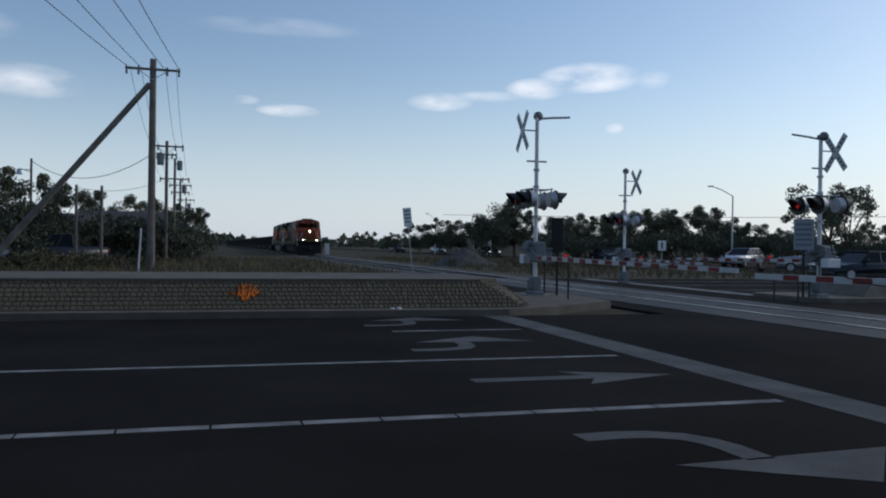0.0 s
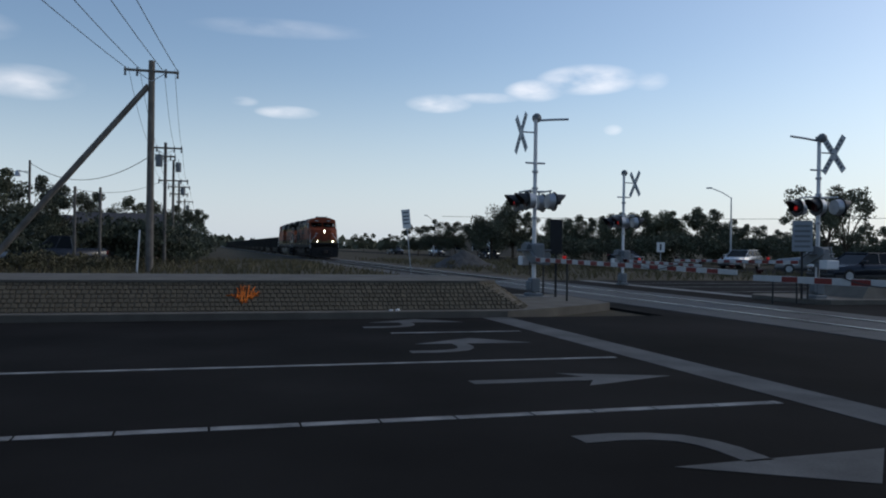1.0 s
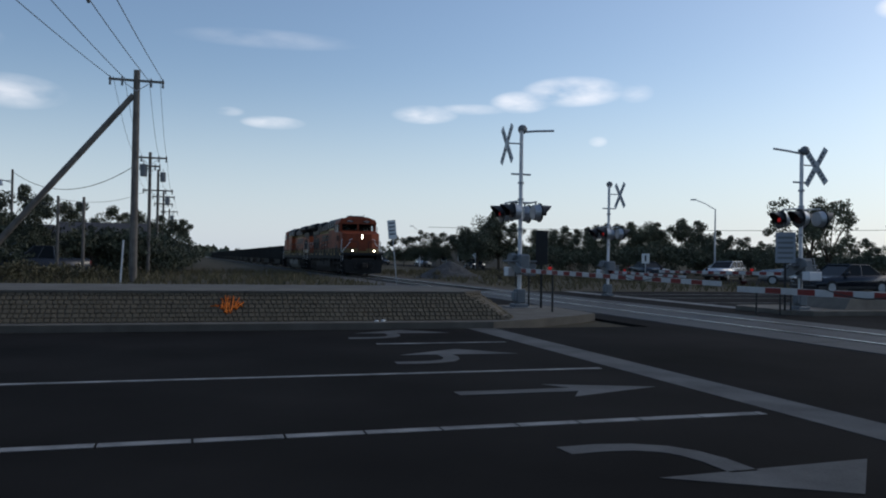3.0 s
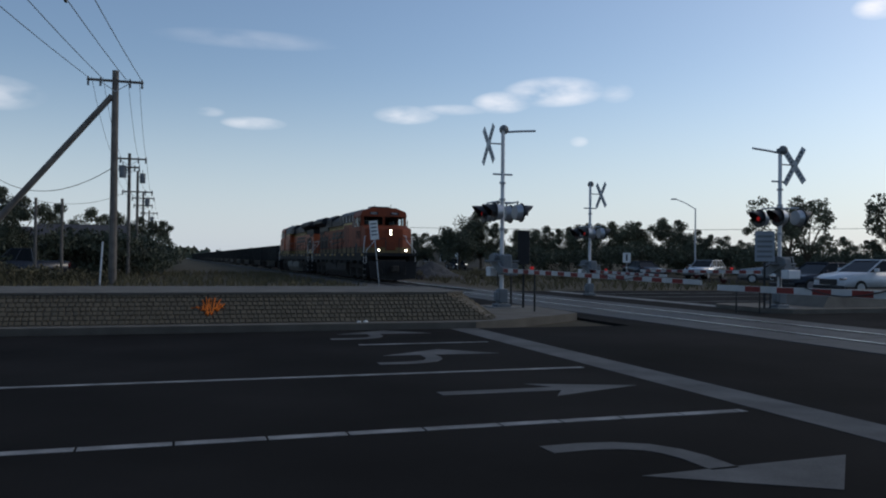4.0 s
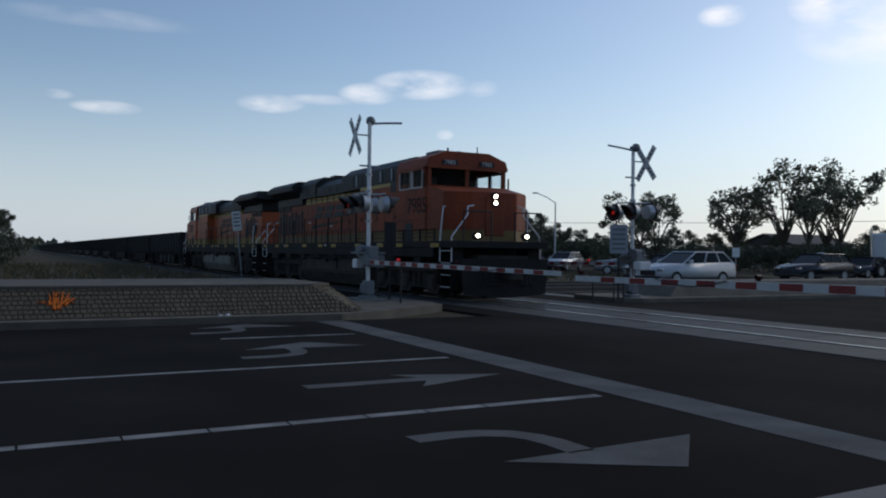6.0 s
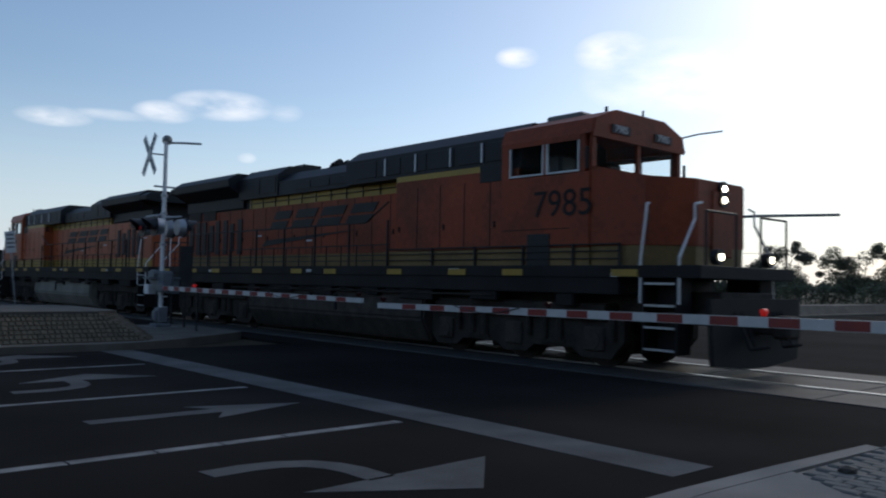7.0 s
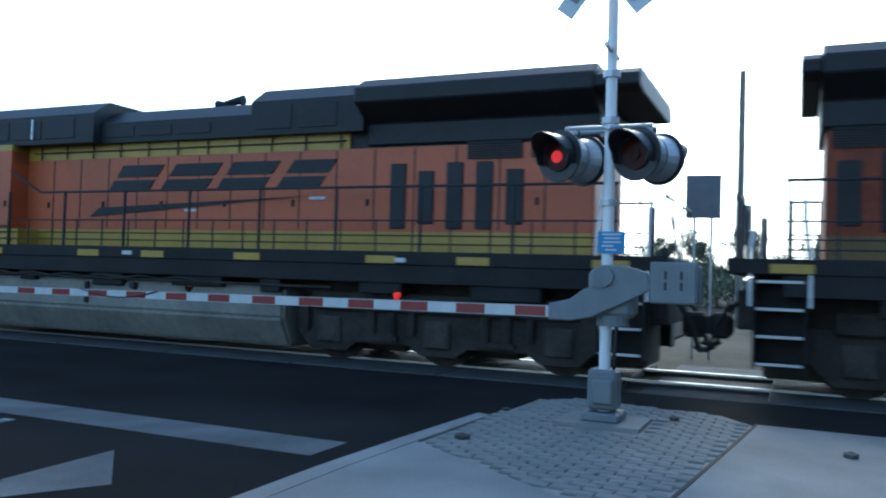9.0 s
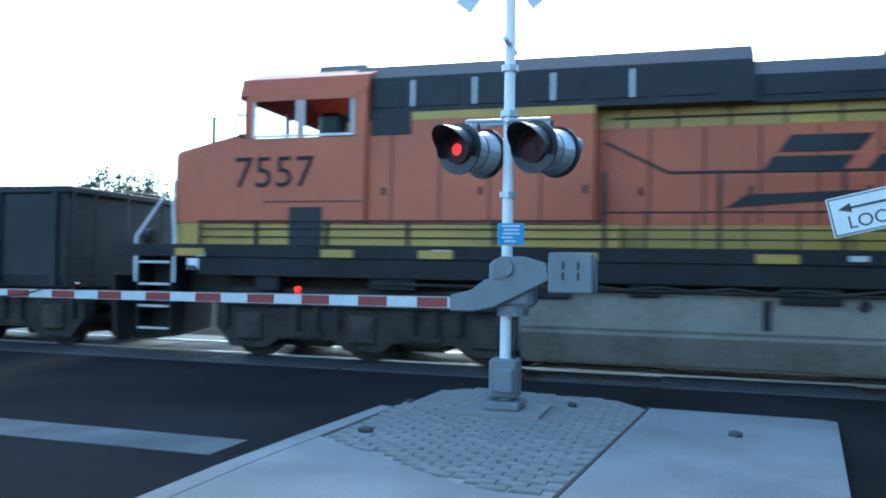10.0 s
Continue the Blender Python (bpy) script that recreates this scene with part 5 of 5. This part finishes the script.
house(pose(82, 66, -0.06), 11, 8, 2.8, 1.3, "low house behind the hedge")


# ---- signs, lamps, posts ----
def street_lamp(x, y, top, reach, turn):
    e = thing("street_lamp", pose(x, y, -0.06, 0, 0, turn), "tall grey steel street lamp with a curved arm", "street lamp", "street lamps")
    part("pole", made(rod, (0, 0, 0), (0, 0, top - 1.0), 0.11, 0.07, 10), M_ALU, e)
    part("arm", made(path_rod, [(0, 0, top - 1.05), (-reach * 0.5, 0, top - 0.42), (-reach, 0, top)], 0.045, 8), M_ALU, e)
    part("lamp_head", made(box, -reach - 0.5, -reach + 0.1, -0.12, 0.12, top - 0.06, top + 0.08, 0.03), M_ALU, e)


street_lamp(52.6, 73.0, 8.1, 2.0, -36)
street_lamp(38.5, 137, 7.0, 1.6, 20)
street_lamp(52, 128, 6.6, 1.6, -20)


def sign(name, x, y, z0, z1, w, turn, lean, face, label, post_m, shape=None, post_to=None):
    e = thing(name, pose(x, y, post_to if post_to is not None else -0.06, 0, lean, turn), label, "road sign", "signs by the crossing")
    part("post", made(box, -0.03, 0.03, -0.02, 0.02, 0, z1 + 0.06, 0.005), post_m, e)
    p = part("panel", made(box, -w / 2, w / 2, -0.035, -0.021, z0 + 0.06, z1 + 0.06, 0.006), face, e)
    return e, p


e, p = sign("track_sign", 11.0, 43.7, 2.45, 3.5, 0.46, -14, -6, M_SKIN, "pale leaning railway sign on a thin post", M_ALU)
for k in range(4):
    part("text_line", made(box, -0.16, 0.16, -0.04, -0.035, 2.75 + 0.2 * k, 2.83 + 0.2 * k), M_GREY, p)
sign("narrow_sign", 9.05, 20.1, 1.1, 2.02, 0.32, -24, 0, M_BLACK, "dark narrow sign back on a black post on the median", M_BLACK, post_to=0.13)
e, p = sign("notice_board", 15.8, 18.75, 1.25, 2.1, 0.52, -38, 0, M_SHADESIGN, "pale rectangular notice on a black post beyond the tracks", M_BLACK, post_to=0.13)
for k in range(5):
    part("text_line", made(box, -0.2, 0.2, -0.04, -0.035, 1.42 + 0.14 * k, 1.48 + 0.14 * k), M_GREY, p)
e, p = sign("lane_sign", 31.3, 51.5, 1.3, 2.0, 0.55, -30, 0, M_SKIN, "small white road sign on a thin post", M_ALU)
part("arrow_bar", made(box, -0.06, 0.06, -0.04, -0.035, 1.5, 1.95), M_BLACK, p)
sign("lane_sign", 38.5, 108, 1.6, 2.5, 0.8, -20, 0, M_SKIN, "small white road sign on a thin post", M_ALU)
sign("lane_sign", 55, 50, 1.3, 2.1, 0.6, -45, 0, M_SKIN, "small white road sign on a thin post", M_ALU)
sign("lane_sign", 62, 47, 1.1, 1.8, 0.6, -50, 0, M_SKIN, "small white road sign on a thin post", M_ALU)
for x, y, h in ((8.66, 18.55, 0.98), (8.95, 20.7, 0.85), (14.9, 18.8, 0.6), (15.6, 18.7, 0.55), (16.0, 18.75, 0.6)):
    b = thing("bollard", pose(x, y, 0.13 if x < 9.6 or x > 15.9 else 0.0), "thin black steel post on the median", "post", "thin black posts")
    part("post", made(rod, (0, 0, 0), (0, 0, h), 0.025, n=10), M_BLACK, b)
    part("cap", made(rod, (0, 0, h), (0, 0, h + 0.03), 0.032, n=10), M_BLACK, b)
# the LOOK sign beside the footway
look_sign = thing("look_sign", pose(9.3, -2.03, -0.06, 0, 0, -98), "white sign with a two-way arrow and the word LOOK", "road sign", "signs by the crossing")
part("post", made(box, -0.035, 0.035, 0.0, 0.04, 0, 2.5, 0.006), M_ALU, look_sign)
plate = part("plate", made(box, -0.62, 0.62, -0.02, -0.006, -0.21, 0.21, 0.006), M_SKIN, look_sign)
plate.matrix_basis = pose(0, 0, 2.22, 0, -13, 0)
bm = bmesh.new()
for z in (-0.195, 0.185):
    box(bm, -0.60, 0.60, -0.024, -0.02, z, z + 0.012)
for x in (-0.605, 0.593):
    box(bm, x, x + 0.012, -0.024, -0.02, -0.195, 0.197)
part("border", bm, M_BLACK, plate)
bm = bmesh.new()
box(bm, -0.42, 0.42, -0.025, -0.02, 0.06, 0.085)
for s in (-1, 1):
    extrude(bm, [(s * 0.53, 0.0725), (s * 0.40, 0.125), (s * 0.40, 0.02)], -0.025, -0.02)
part("two_way_arrow", bm, M_BLACK, plate)
words("word", "LOOK", 0.19, Matrix.Translation((-0.2, -0.022, -0.085)) @ Euler((radians(90), 0, 0)).to_matrix().to_4x4(), M_BLACK, plate)

utility_pole(29.9, 1.9, 8.9, 0.1, ((3.6, 0.5),), "slender pole beyond the tracks with small fittings", ((1, 3.4),), group="small service poles")
e = thing("back_sign", pose(16.7, 1.75, -0.06, 0, 0, -82), "grey back of a railway sign on two posts", "road sign", "signs by the crossing")
for x in (-0.16, 0.16):
    part("post", made(box, x - 0.025, x + 0.025, -0.02, 0.02, 0, 3.55, 0.004), M_ALU, e)
part("panel", made(box, -0.33, 0.33, -0.035, -0.021, 2.75, 3.6, 0.006), M_GREY, e)
for x, y, h in ((15.9, 2.6, 2.9), (16.1, 0.6, 2.7), (16.3, -0.4, 3.0)):
    b = thing("relay_post", pose(x, y, -0.06), "dark steel post beyond the tracks", "post", "dark posts beyond the tracks")
    part("post", made(box, -0.05, 0.05, -0.05, 0.05, 0, h, 0.01), M_BLACK, b)
cab_box = thing("relay_cabinet", pose(15.0, 105, -0.06), "small white relay cabinet beside the far track", "cabinet")
part("body", made(box, -0.3, 0.3, -0.25, 0.25, 0.1, 1.55, 0.02), M_WHITE, cab_box)
part("roof", made(box, -0.34, 0.34, -0.29, 0.29, 1.55, 1.62, 0.01), M_ALU, cab_box)
part("base", made(box, -0.34, 0.34, -0.29, 0.29, -0.1, 0.1, 0.01), M_CONC, cab_box)
part("door", made(box, -0.24, 0.24, -0.265, -0.252, 0.2, 1.45, 0.005), M_WHITE, cab_box)
# traffic signal mast at the next junction
ts = thing("traffic_signal", pose(42.2, 27.0, -0.06), "tall dark steel traffic signal mast with arm", "traffic light")
part("pole", made(rod, (0, 0, 0), (0, 0, 10.3), 0.15, 0.10, 12), M_GREY, ts)
part("lamp_arm", made(path_rod, [(0, 0, 10.2), (1.2, -1.0, 10.6), (2.2, -2.0, 10.8)], 0.05, 8), M_GREY, ts)
part("signal_arm", made(path_rod, [(0, 0, 5.4), (4, -3.2, 5.8), (8, -6.4, 6.0)], 0.09, 8), M_GREY, ts)
for x, y, z in ((0.3, -0.3, 4.1), (-0.35, 0.25, 4.0), (0.3, -0.1, 5.3)):
    hd = part("signal_head", made(box, x - 0.2, x + 0.2, y - 0.2, y + 0.2, z, z + 1.1, 0.04), M_BLACK, ts)


# ---- vehicles ----
def car(m, label, paint, kind="suv", group="waiting cars", lamps=False):
    """Front at x = 0, body behind along +x."""
    L, W, H, hood, glass0, rear0 = {"suv": (4.75, 0.93, 1.60, 1.03, 1.3, 4.2), "sedan": (4.75, 0.90, 1.45, 0.90, 1.35, 4.0), "pickup": (5.5, 0.98, 1.85, 1.12, 1.6, 3.4)}[kind]
    e = thing("car", m, label, "car", group)
    low = 0.28
    if kind == "pickup":
        prof = [(0.05, low), (0.0, 0.6), (0.08, hood - 0.15), (1.5, hood), (L - 0.05, hood), (L, 0.6), (L - 0.05, low)]
    elif kind == "sedan":
        prof = [(0.1, low), (0.0, 0.5), (0.1, 0.72), (1.3, hood), (4.0, hood + 0.05), (L - 0.05, hood), (L, 0.6), (L - 0.1, low)]
    else:
        prof = [(0.12, low), (0.0, 0.5), (0.1, 0.76), (0.5, 0.93), (1.3, hood), (L - 0.15, hood + 0.08), (L, 0.7), (L - 0.1, low)]
    bm = bmesh.new()
    v0 = [bm.verts.new((x, -W, z)) for x, z in prof]
    v1 = [bm.verts.new((x, W, z)) for x, z in prof]
    n = len(prof)
    for i in range(n):
        bm.faces.new((v0[i], v0[(i + 1) % n], v1[(i + 1) % n], v1[i]))
    bm.faces.new(v0[::-1]), bm.faces.new(v1)
    bmesh.ops.bevel(bm, geom=bm.edges[:], offset=0.07, segments=3, affect="EDGES")
    body = part("body", bm, paint, e, smooth=True)
    ti, g0, g1 = 0.2, glass0, {"suv": L - 0.12, "sedan": 3.95, "pickup": 3.5}[kind]
    t0, t1 = g0 + {"suv": 0.95, "sedan": 0.8, "pickup": 0.75}[kind], g1 - {"suv": 0.6, "sedan": 0.75, "pickup": 0.12}[kind]
    zb = hood - 0.04
    def cabin(inset, zt, grow):
        bm = bmesh.new()
        lo = [bm.verts.new((x, y, zb)) for x, y in ((g0 - grow, -W + 0.05 - grow), (g1 + grow, -W + 0.05 - grow), (g1 + grow, W - 0.05 + grow), (g0 - grow, W - 0.05 + grow))]
        hi = [bm.verts.new((x, y, zt)) for x, y in ((t0, -W + ti), (t1, -W + ti), (t1, W - ti), (t0, W - ti))]
        for i in range(4):
            bm.faces.new((lo[i], lo[(i + 1) % 4], hi[(i + 1) % 4], hi[i]))
        bm.faces.new(lo[::-1]), bm.faces.new(hi)
        return bm
    part("glasshouse", cabin(0, H - 0.05, 0.0), M_TINT, e, "dark car windows")
    bm = bmesh.new()
    box(bm, t0 - 0.06, t1 + 0.06, -W + ti - 0.03, W - ti + 0.03, H - 0.07, H, 0.03)
    part("roof", bm, paint, e)
    for s in (-1, 1):
        for f in (0.0, 0.4, 0.72, 1.0) if kind == "suv" else (0.0, 0.5, 1.0):
            bm = bmesh.new()
            a = Vector((g0 + (g1 - g0) * f, s * (W - 0.05), zb))
            b = Vector((t0 + (t1 - t0) * f, s * (W - ti), H - 0.04))
            rod(bm, a, b, 0.035, n=6)
            part("pillar", bm, paint, e)
        part("mirror", made(box, g0 + 0.3, g0 + 0.45, min(s * W, s * (W + 0.2)), max(s * W, s * (W + 0.2)), hood + 0.02, hood + 0.18, 0.03), paint, e)
        part("headlamp", made(box, 0.02, 0.22, min(s * 0.58, s * (W - 0.05)), max(s * 0.58, s * (W - 0.05)), 0.68, 0.78, 0.02), M_HEADDIM if lamps else M_CHROME, e)
        part("tail_lamp", made(box, L - 0.12, L + 0.01, min(s * 0.6, s * (W - 0.02)), max(s * 0.6, s * (W - 0.02)), 0.75, 0.98, 0.03), M_REDF, e)
        for x in (0.9, L - 0.95):
            bm = bmesh.new()
            rod(bm, (x, s * (W - 0.2), 0.34), (x, s * (W + 0.01), 0.34), 0.34, n=20)
            wheel = part("wheel", bm, M_TYRE, e)
            bm = bmesh.new()
            rod(bm, (x, s * (W - 0.02), 0.34), (x, s * (W + 0.02), 0.34), 0.21, n=14)
            part("rim", bm, M_ALU, wheel)
    part("cladding", made(box, 0.12, L - 0.12, -W - 0.008, W + 0.008, 0.26, 0.42, 0.02), M_BLACK, e)
    part("grille", made(box, -0.02, 0.05, -0.48, 0.48, 0.48, 0.72, 0.01), M_BLACK, e)
    part("bumper", made(box, -0.04, 0.1, -W + 0.06, W - 0.06, 0.3, 0.45, 0.03), M_BLACK, e)
    return e


M_HEADDIM = glow("lit_car_lamp", (1.0, 0.95, 0.85), 1.0)
suv = car(pose(62, 28.0, 0), "white compact crossover car waiting at the gate", M_CARWHITE, "suv")
car(pose(27.6, 31.6, 0), "dark sedan waiting at the gate", M_CARDARK, "sedan")
car(pose(37.0, 46.5, -0.03, 0, 0, -40), "pale pickup truck stopped on the side street", M_SILVER, "pickup", group="cars on the side street")
car(pose(40.5, 56.5, -0.03, 0, 0, 30), "silver car stopped on the side street", M_SILVER, "suv", group="cars on the side street")
side_car = car(pose(42.5, 78, -0.03, 0, 0, 90), "dark car driving along the side street", M_CARDARK, "sedan", group="cars on the side street")
car(pose(39.5, 109, -0.03, 0, 0, 90), "dark car on the side street with lit lamps", M_CARDARK, "sedan", group="cars on the side street", lamps=True)
car(pose(40, 138, -0.03, 0, 0, 90), "silver car far down the side street", M_SILVER, "suv", group="cars on the side street")
car(pose(35.5, 150, -0.03, 0, 0, 100), "dark car far down the side street", M_CARDARK, "suv", group="cars on the side street")
car(pose(48.5, 34.8, 0, 0, 0, 6), "dark sedan on the road behind the gates", M_CARDARK, "sedan")
car(pose(39.0, 31.8, 0), "dark car second in the queue", M_CARDARK, "suv")
car(pose(-11.2, 54, -0.06, 0, 0, 6), "dark pickup parked beside the houses", M_CARDARK, "pickup", group="parked cars by the houses")
car(pose(-13.0, 58, -0.06, 0, 0, 20), "white car parked beside the houses", M_CARWHITE, "sedan", group="parked cars by the houses")

# white tractor truck
tk = thing("truck", pose(57.5, 35.5, 0, 0, 0, 184), "white long-nosed tractor truck on the road", "truck")
part("sleeper", made(box, 2.4, 4.4, -1.15, 1.15, 1.0, 3.1, 0.12), M_CARWHITE, tk)
part("bonnet", made(box, 0.2, 2.45, -0.85, 0.85, 0.9, 2.0, 0.15), M_CARWHITE, tk)
part("windscreen", made(box, 2.36, 2.42, -1.0, 1.0, 2.1, 2.8, 0.01), M_TINT, tk)
part("chassis", made(box, 0.3, 7.5, -0.5, 0.5, 0.6, 0.95), M_BLACK, tk)
for s in (-1, 1):
    part("side_window", made(box, 2.6, 3.4, s * 1.15 - 0.02, s * 1.15 + 0.02, 2.1, 2.75), M_TINT, tk)
    part("exhaust_pipe", made(rod, (4.5, s * 0.95, 1.0), (4.5, s * 0.95, 3.5), 0.08), M_CHROME, tk)
    for x in (1.2, 5.6, 6.9):
        wheel = part("wheel", made(rod, (x, s * 0.75, 0.5), (x, s * 1.15, 0.5), 0.5, n=20), M_TYRE, tk)
        part("rim", made(rod, (x, s * 1.1, 0.5), (x, s * 1.17, 0.5), 0.28, n=14), M_ALU, wheel)

# ---- orange strokes on the mound ----
scribble = thing("spray_mark", pose(0, 0, 0), "bright orange scribbled strokes on the stone mound", "graffiti")
ry = random.Random(3)
for k in range(20):
    x = 0.56 + 0.021 * k
    edge = 0.32 * abs(k - 9.5) / 10
    a, b = ry.uniform(0.12, 0.3) + edge, ry.uniform(0.75, 0.92) - edge
    bm = bmesh.new()
    u = Vector((0, 0.73, 0.54))
    nrm = Vector((0, -0.54, 0.73)).normalized()
    p0, p1 = Vector((x, 16.12, 0.12)) + u * a, Vector((x + ry.uniform(-0.16, 0.16), 16.12, 0.12)) + u * b
    w = Vector((ry.uniform(0.006, 0.013), 0, 0))
    f0 = [v + nrm * (0.050 + 0.0006 * k) for v in (p0 - w, p0 + w, p1 + w * 0.4, p1 - w * 0.4)]
    f1 = [v - nrm * 0.03 for v in f0]
    va, vb = [bm.verts.new(v) for v in f0], [bm.verts.new(v) for v in f1]
    bm.faces.new(va), bm.faces.new(vb[::-1])
    for i in range(4):
        bm.faces.new((va[i], va[(i + 1) % 4], vb[(i + 1) % 4], vb[i]))
    part("stroke", bm, M_ORANGESTROKE, scribble)

# small litter along the kerbs
for k, (x, y, z) in enumerate(((3.6, 15.9, 0.13), (3.75, 15.95, 0.13), (6.35, 2.55, 0.06), (7.9, 2.7, 0.06), (8.3, 1.1, 0.064), (7.3, -0.4, 0.064))):
    bm = bmesh.new()
    bmesh.ops.create_icosphere(bm, subdivisions=1, radius=0.04 + 0.012 * (k % 3), matrix=Matrix.Diagonal((1.3, 1.0, 0.55, 1)))
    o = part("pebble", bm, M_SKIN if k < 2 else M_GRAVEL)
    o.matrix_basis = pose(x, y, z + 0.015, 0, 0, 40 * k)
    tagged(o, "small loose stone beside the kerb", "stone", "loose stones")

# ---- stones of the mound and bricks of the corner ----
u_row = Vector((0, 0.73, 0.54)) / 7
n_row = Vector((0, -0.54, 0.73)).normalized()
slope = math.degrees(math.atan2(0.54, 0.73))


def stone_bm(w, h, t, seed):
    rs = random.Random(seed)
    bm = bmesh.new()
    lo = [(-w / 2, -h / 2), (w / 2, -h / 2), (w / 2, h / 2), (-w / 2, h / 2)]
    va = [bm.verts.new((x, y, -t)) for x, y in lo]
    vb = [bm.verts.new((x * 0.97, y * 0.97, t * 0.4)) for x, y in lo]
    vc = [bm.verts.new((x * rs.uniform(0.72, 0.86), y * rs.uniform(0.68, 0.84), t * rs.uniform(0.9, 1.3))) for x, y in lo]
    for i in range(4):
        j = (i + 1) % 4
        bm.faces.new((va[i], va[j], vb[j], vb[i])), bm.faces.new((vb[i], vb[j], vc[j], vc[i]))
    bm.faces.new(vc)
    return bm


stone_meshes = [to_mesh("stone", stone_bm(w, 0.118, 0.026, k), M_STONE) for k, w in enumerate((0.07, 0.085, 0.10, 0.115))]
stone_w = (0.07, 0.085, 0.10, 0.115)
rs = random.Random(8)
turn_m = Matrix.Rotation(radians(slope), 4, "X")
far_bm = bmesh.new()
for row in range(7):
    x = -14.0
    while x < 6.5:
        k = rs.randrange(4)
        xc = x + stone_w[k] / 2
        x += stone_w[k] + 0.014
        lim = 6.5 - 0.11 * row
        if xc > lim:
            break
        c = Vector((xc, 16.12, 0.12)) + u_row * (row + 0.5)
        m = Matrix.Translation(c) @ turn_m @ Matrix.Rotation(rs.uniform(-0.06, 0.06), 4, "Z")
        if xc > 2.5:
            o = new("stone", stone_meshes[k])
            o.parent = mound
            o.matrix_basis = m
        else:
            t0 = len(far_bm.verts)
            far_bm.from_mesh(stone_meshes[k])
            far_bm.verts.ensure_lookup_table()
            for v in far_bm.verts[t0:]:
                v.co = m @ v.co
# the rounded end
for row in range(7):
    f = (row + 0.5) / 7
    for (xa, ya), (xb, yb) in (((6.55 - 0.8 * f, 16.12 + 0.73 * f), (6.95 - 0.75 * f, 16.9 + 0.3 * f)), ((6.95 - 0.75 * f, 16.9 + 0.3 * f), (6.95 - 0.75 * f, 20.4 - 0.4 * f))):
        a, b = Vector((xa, ya, 0.12 + 0.54 * f)), Vector((xb, yb, 0.12 + 0.54 * f))
        d = b - a
        n = int(d.length / 0.105)
        ang = math.atan2(d.y, d.x)
        for k in range(n):
            m = Matrix.Translation(a.lerp(b, (k + 0.5) / n)) @ Matrix.Rotation(ang, 4, "Z") @ Matrix.Rotation(radians(40), 4, "X")
            t0 = len(far_bm.verts)
            far_bm.from_mesh(stone_meshes[rs.randrange(1, 3)])
            far_bm.verts.ensure_lookup_table()
            for v in far_bm.verts[t0:]:
                v.co = m @ v.co
tagged(part("stone_facing", far_bm, M_STONE, mound), kind="stuff")

POLY = [(6.07, 2.82), (7.6, 2.75), (8.85, 2.68), (9.2, 2.45), (9.22, 2.2), (9.0, 0.72), (8.5, 0.36), (4.9, 0.75), (5.02, 1.35)]


def inside(x, y):
    hit = False
    for (x0, y0), (x1, y1) in zip(POLY, POLY[1:] + POLY[:1]):
        if (y0 > y) != (y1 > y) and x < x0 + (y - y0) / (y1 - y0) * (x1 - x0):
            hit = not hit
    return hit


brick_meshes = []
for k in range(3):
    brick_meshes.append(to_mesh("brick", stone_bm(0.10, 0.205, 0.014, 30 + k), M_BRICK))
brick_bed = bpy.data.objects["brick_bed"]
rest = bmesh.new()
count = 0
row = 0
x = 4.95
while x < 9.35:
    y = 0.42 + (0.107 if row % 2 else 0)
    while y < 2.85:
        ok = all(inside(x + a, y + b) for a in (-0.03, 0.03) for b in (-0.06, 0.06))
        if ok and not (abs(x - 7.85) < 0.44 and abs(y - 1.70) < 0.46):
            m = pose(x, y + rs.uniform(-0.004, 0.004), PZ - 0.018 + rs.uniform(-0.003, 0.003), rs.uniform(-0.8, 0.8), rs.uniform(-0.8, 0.8), rs.uniform(-1.5, 1.5))
            k = rs.randrange(3)
            if x > 6.0 and count < 300:
                o = new("brick", brick_meshes[k])
                o.parent = brick_bed
                o.matrix_basis = m
                count += 1
            else:
                t0 = len(rest.verts)
                rest.from_mesh(brick_meshes[k])
                rest.verts.ensure_lookup_table()
                for v in rest.verts[t0:]:
                    v.co = m @ v.co
        y += 0.214
    x += 0.108
    row += 1
tagged(part("brick_rest", rest, M_BRICK, brick_bed), kind="stuff")


# ---- what moves ----
def motions():
    # the lamps of a pair are lit in turn, half a second each
    for disc, x, y, z, first in flashers:
        rows = [(0.0, pose(x, y, z, 0, 0, 0 if first else 180))]
        for k in range(20):
            t = 0.25 + 0.5 * k
            turn = (0, 60, 120, 180) if (k % 2 == 0) == first else (180, 120, 60, 0)
            rows += [(t + (j - 2) / 30, pose(x, y, z, 0, 0, a)) for j, a in enumerate(turn)]
        walk(disc, rows + [(10.0, pose(x, y, z, 0, 0, 0 if first else 180))])
    walk(loco_a, [(t, pose(TRACK, y, 0.0)) for t, y in NOSE_Y])
    walk(loco_b, [(t, pose(TRACK, y + LOCO_GAP, 0.0, 0, 0, 180)) for t, y in NOSE_Y])
    for k, c in enumerate(coal_cars):
        walk(c, [(t, pose(TRACK, y + FIRST_CAR + 15.42 * k, 0.0)) for t, y in NOSE_Y])
    walk(suv, [(t, pose(x + 1.9, 28.6, 0)) for t, x in ((0, 62), (1, 52), (2, 41.5), (2.7, 34.5), (3.3, 29.6), (4.0, 25.6), (4.5, 24.5), (5.0, 24.0), (5.5, 23.9), (10.0, 23.9))])
    walk(side_car, [(t, pose(42.5, y, -0.03, 0, 0, 90)) for t, y in ((0, 79), (2.5, 68.5), (4.0, 64.5), (6.0, 60), (10.0, 57))])


motions()
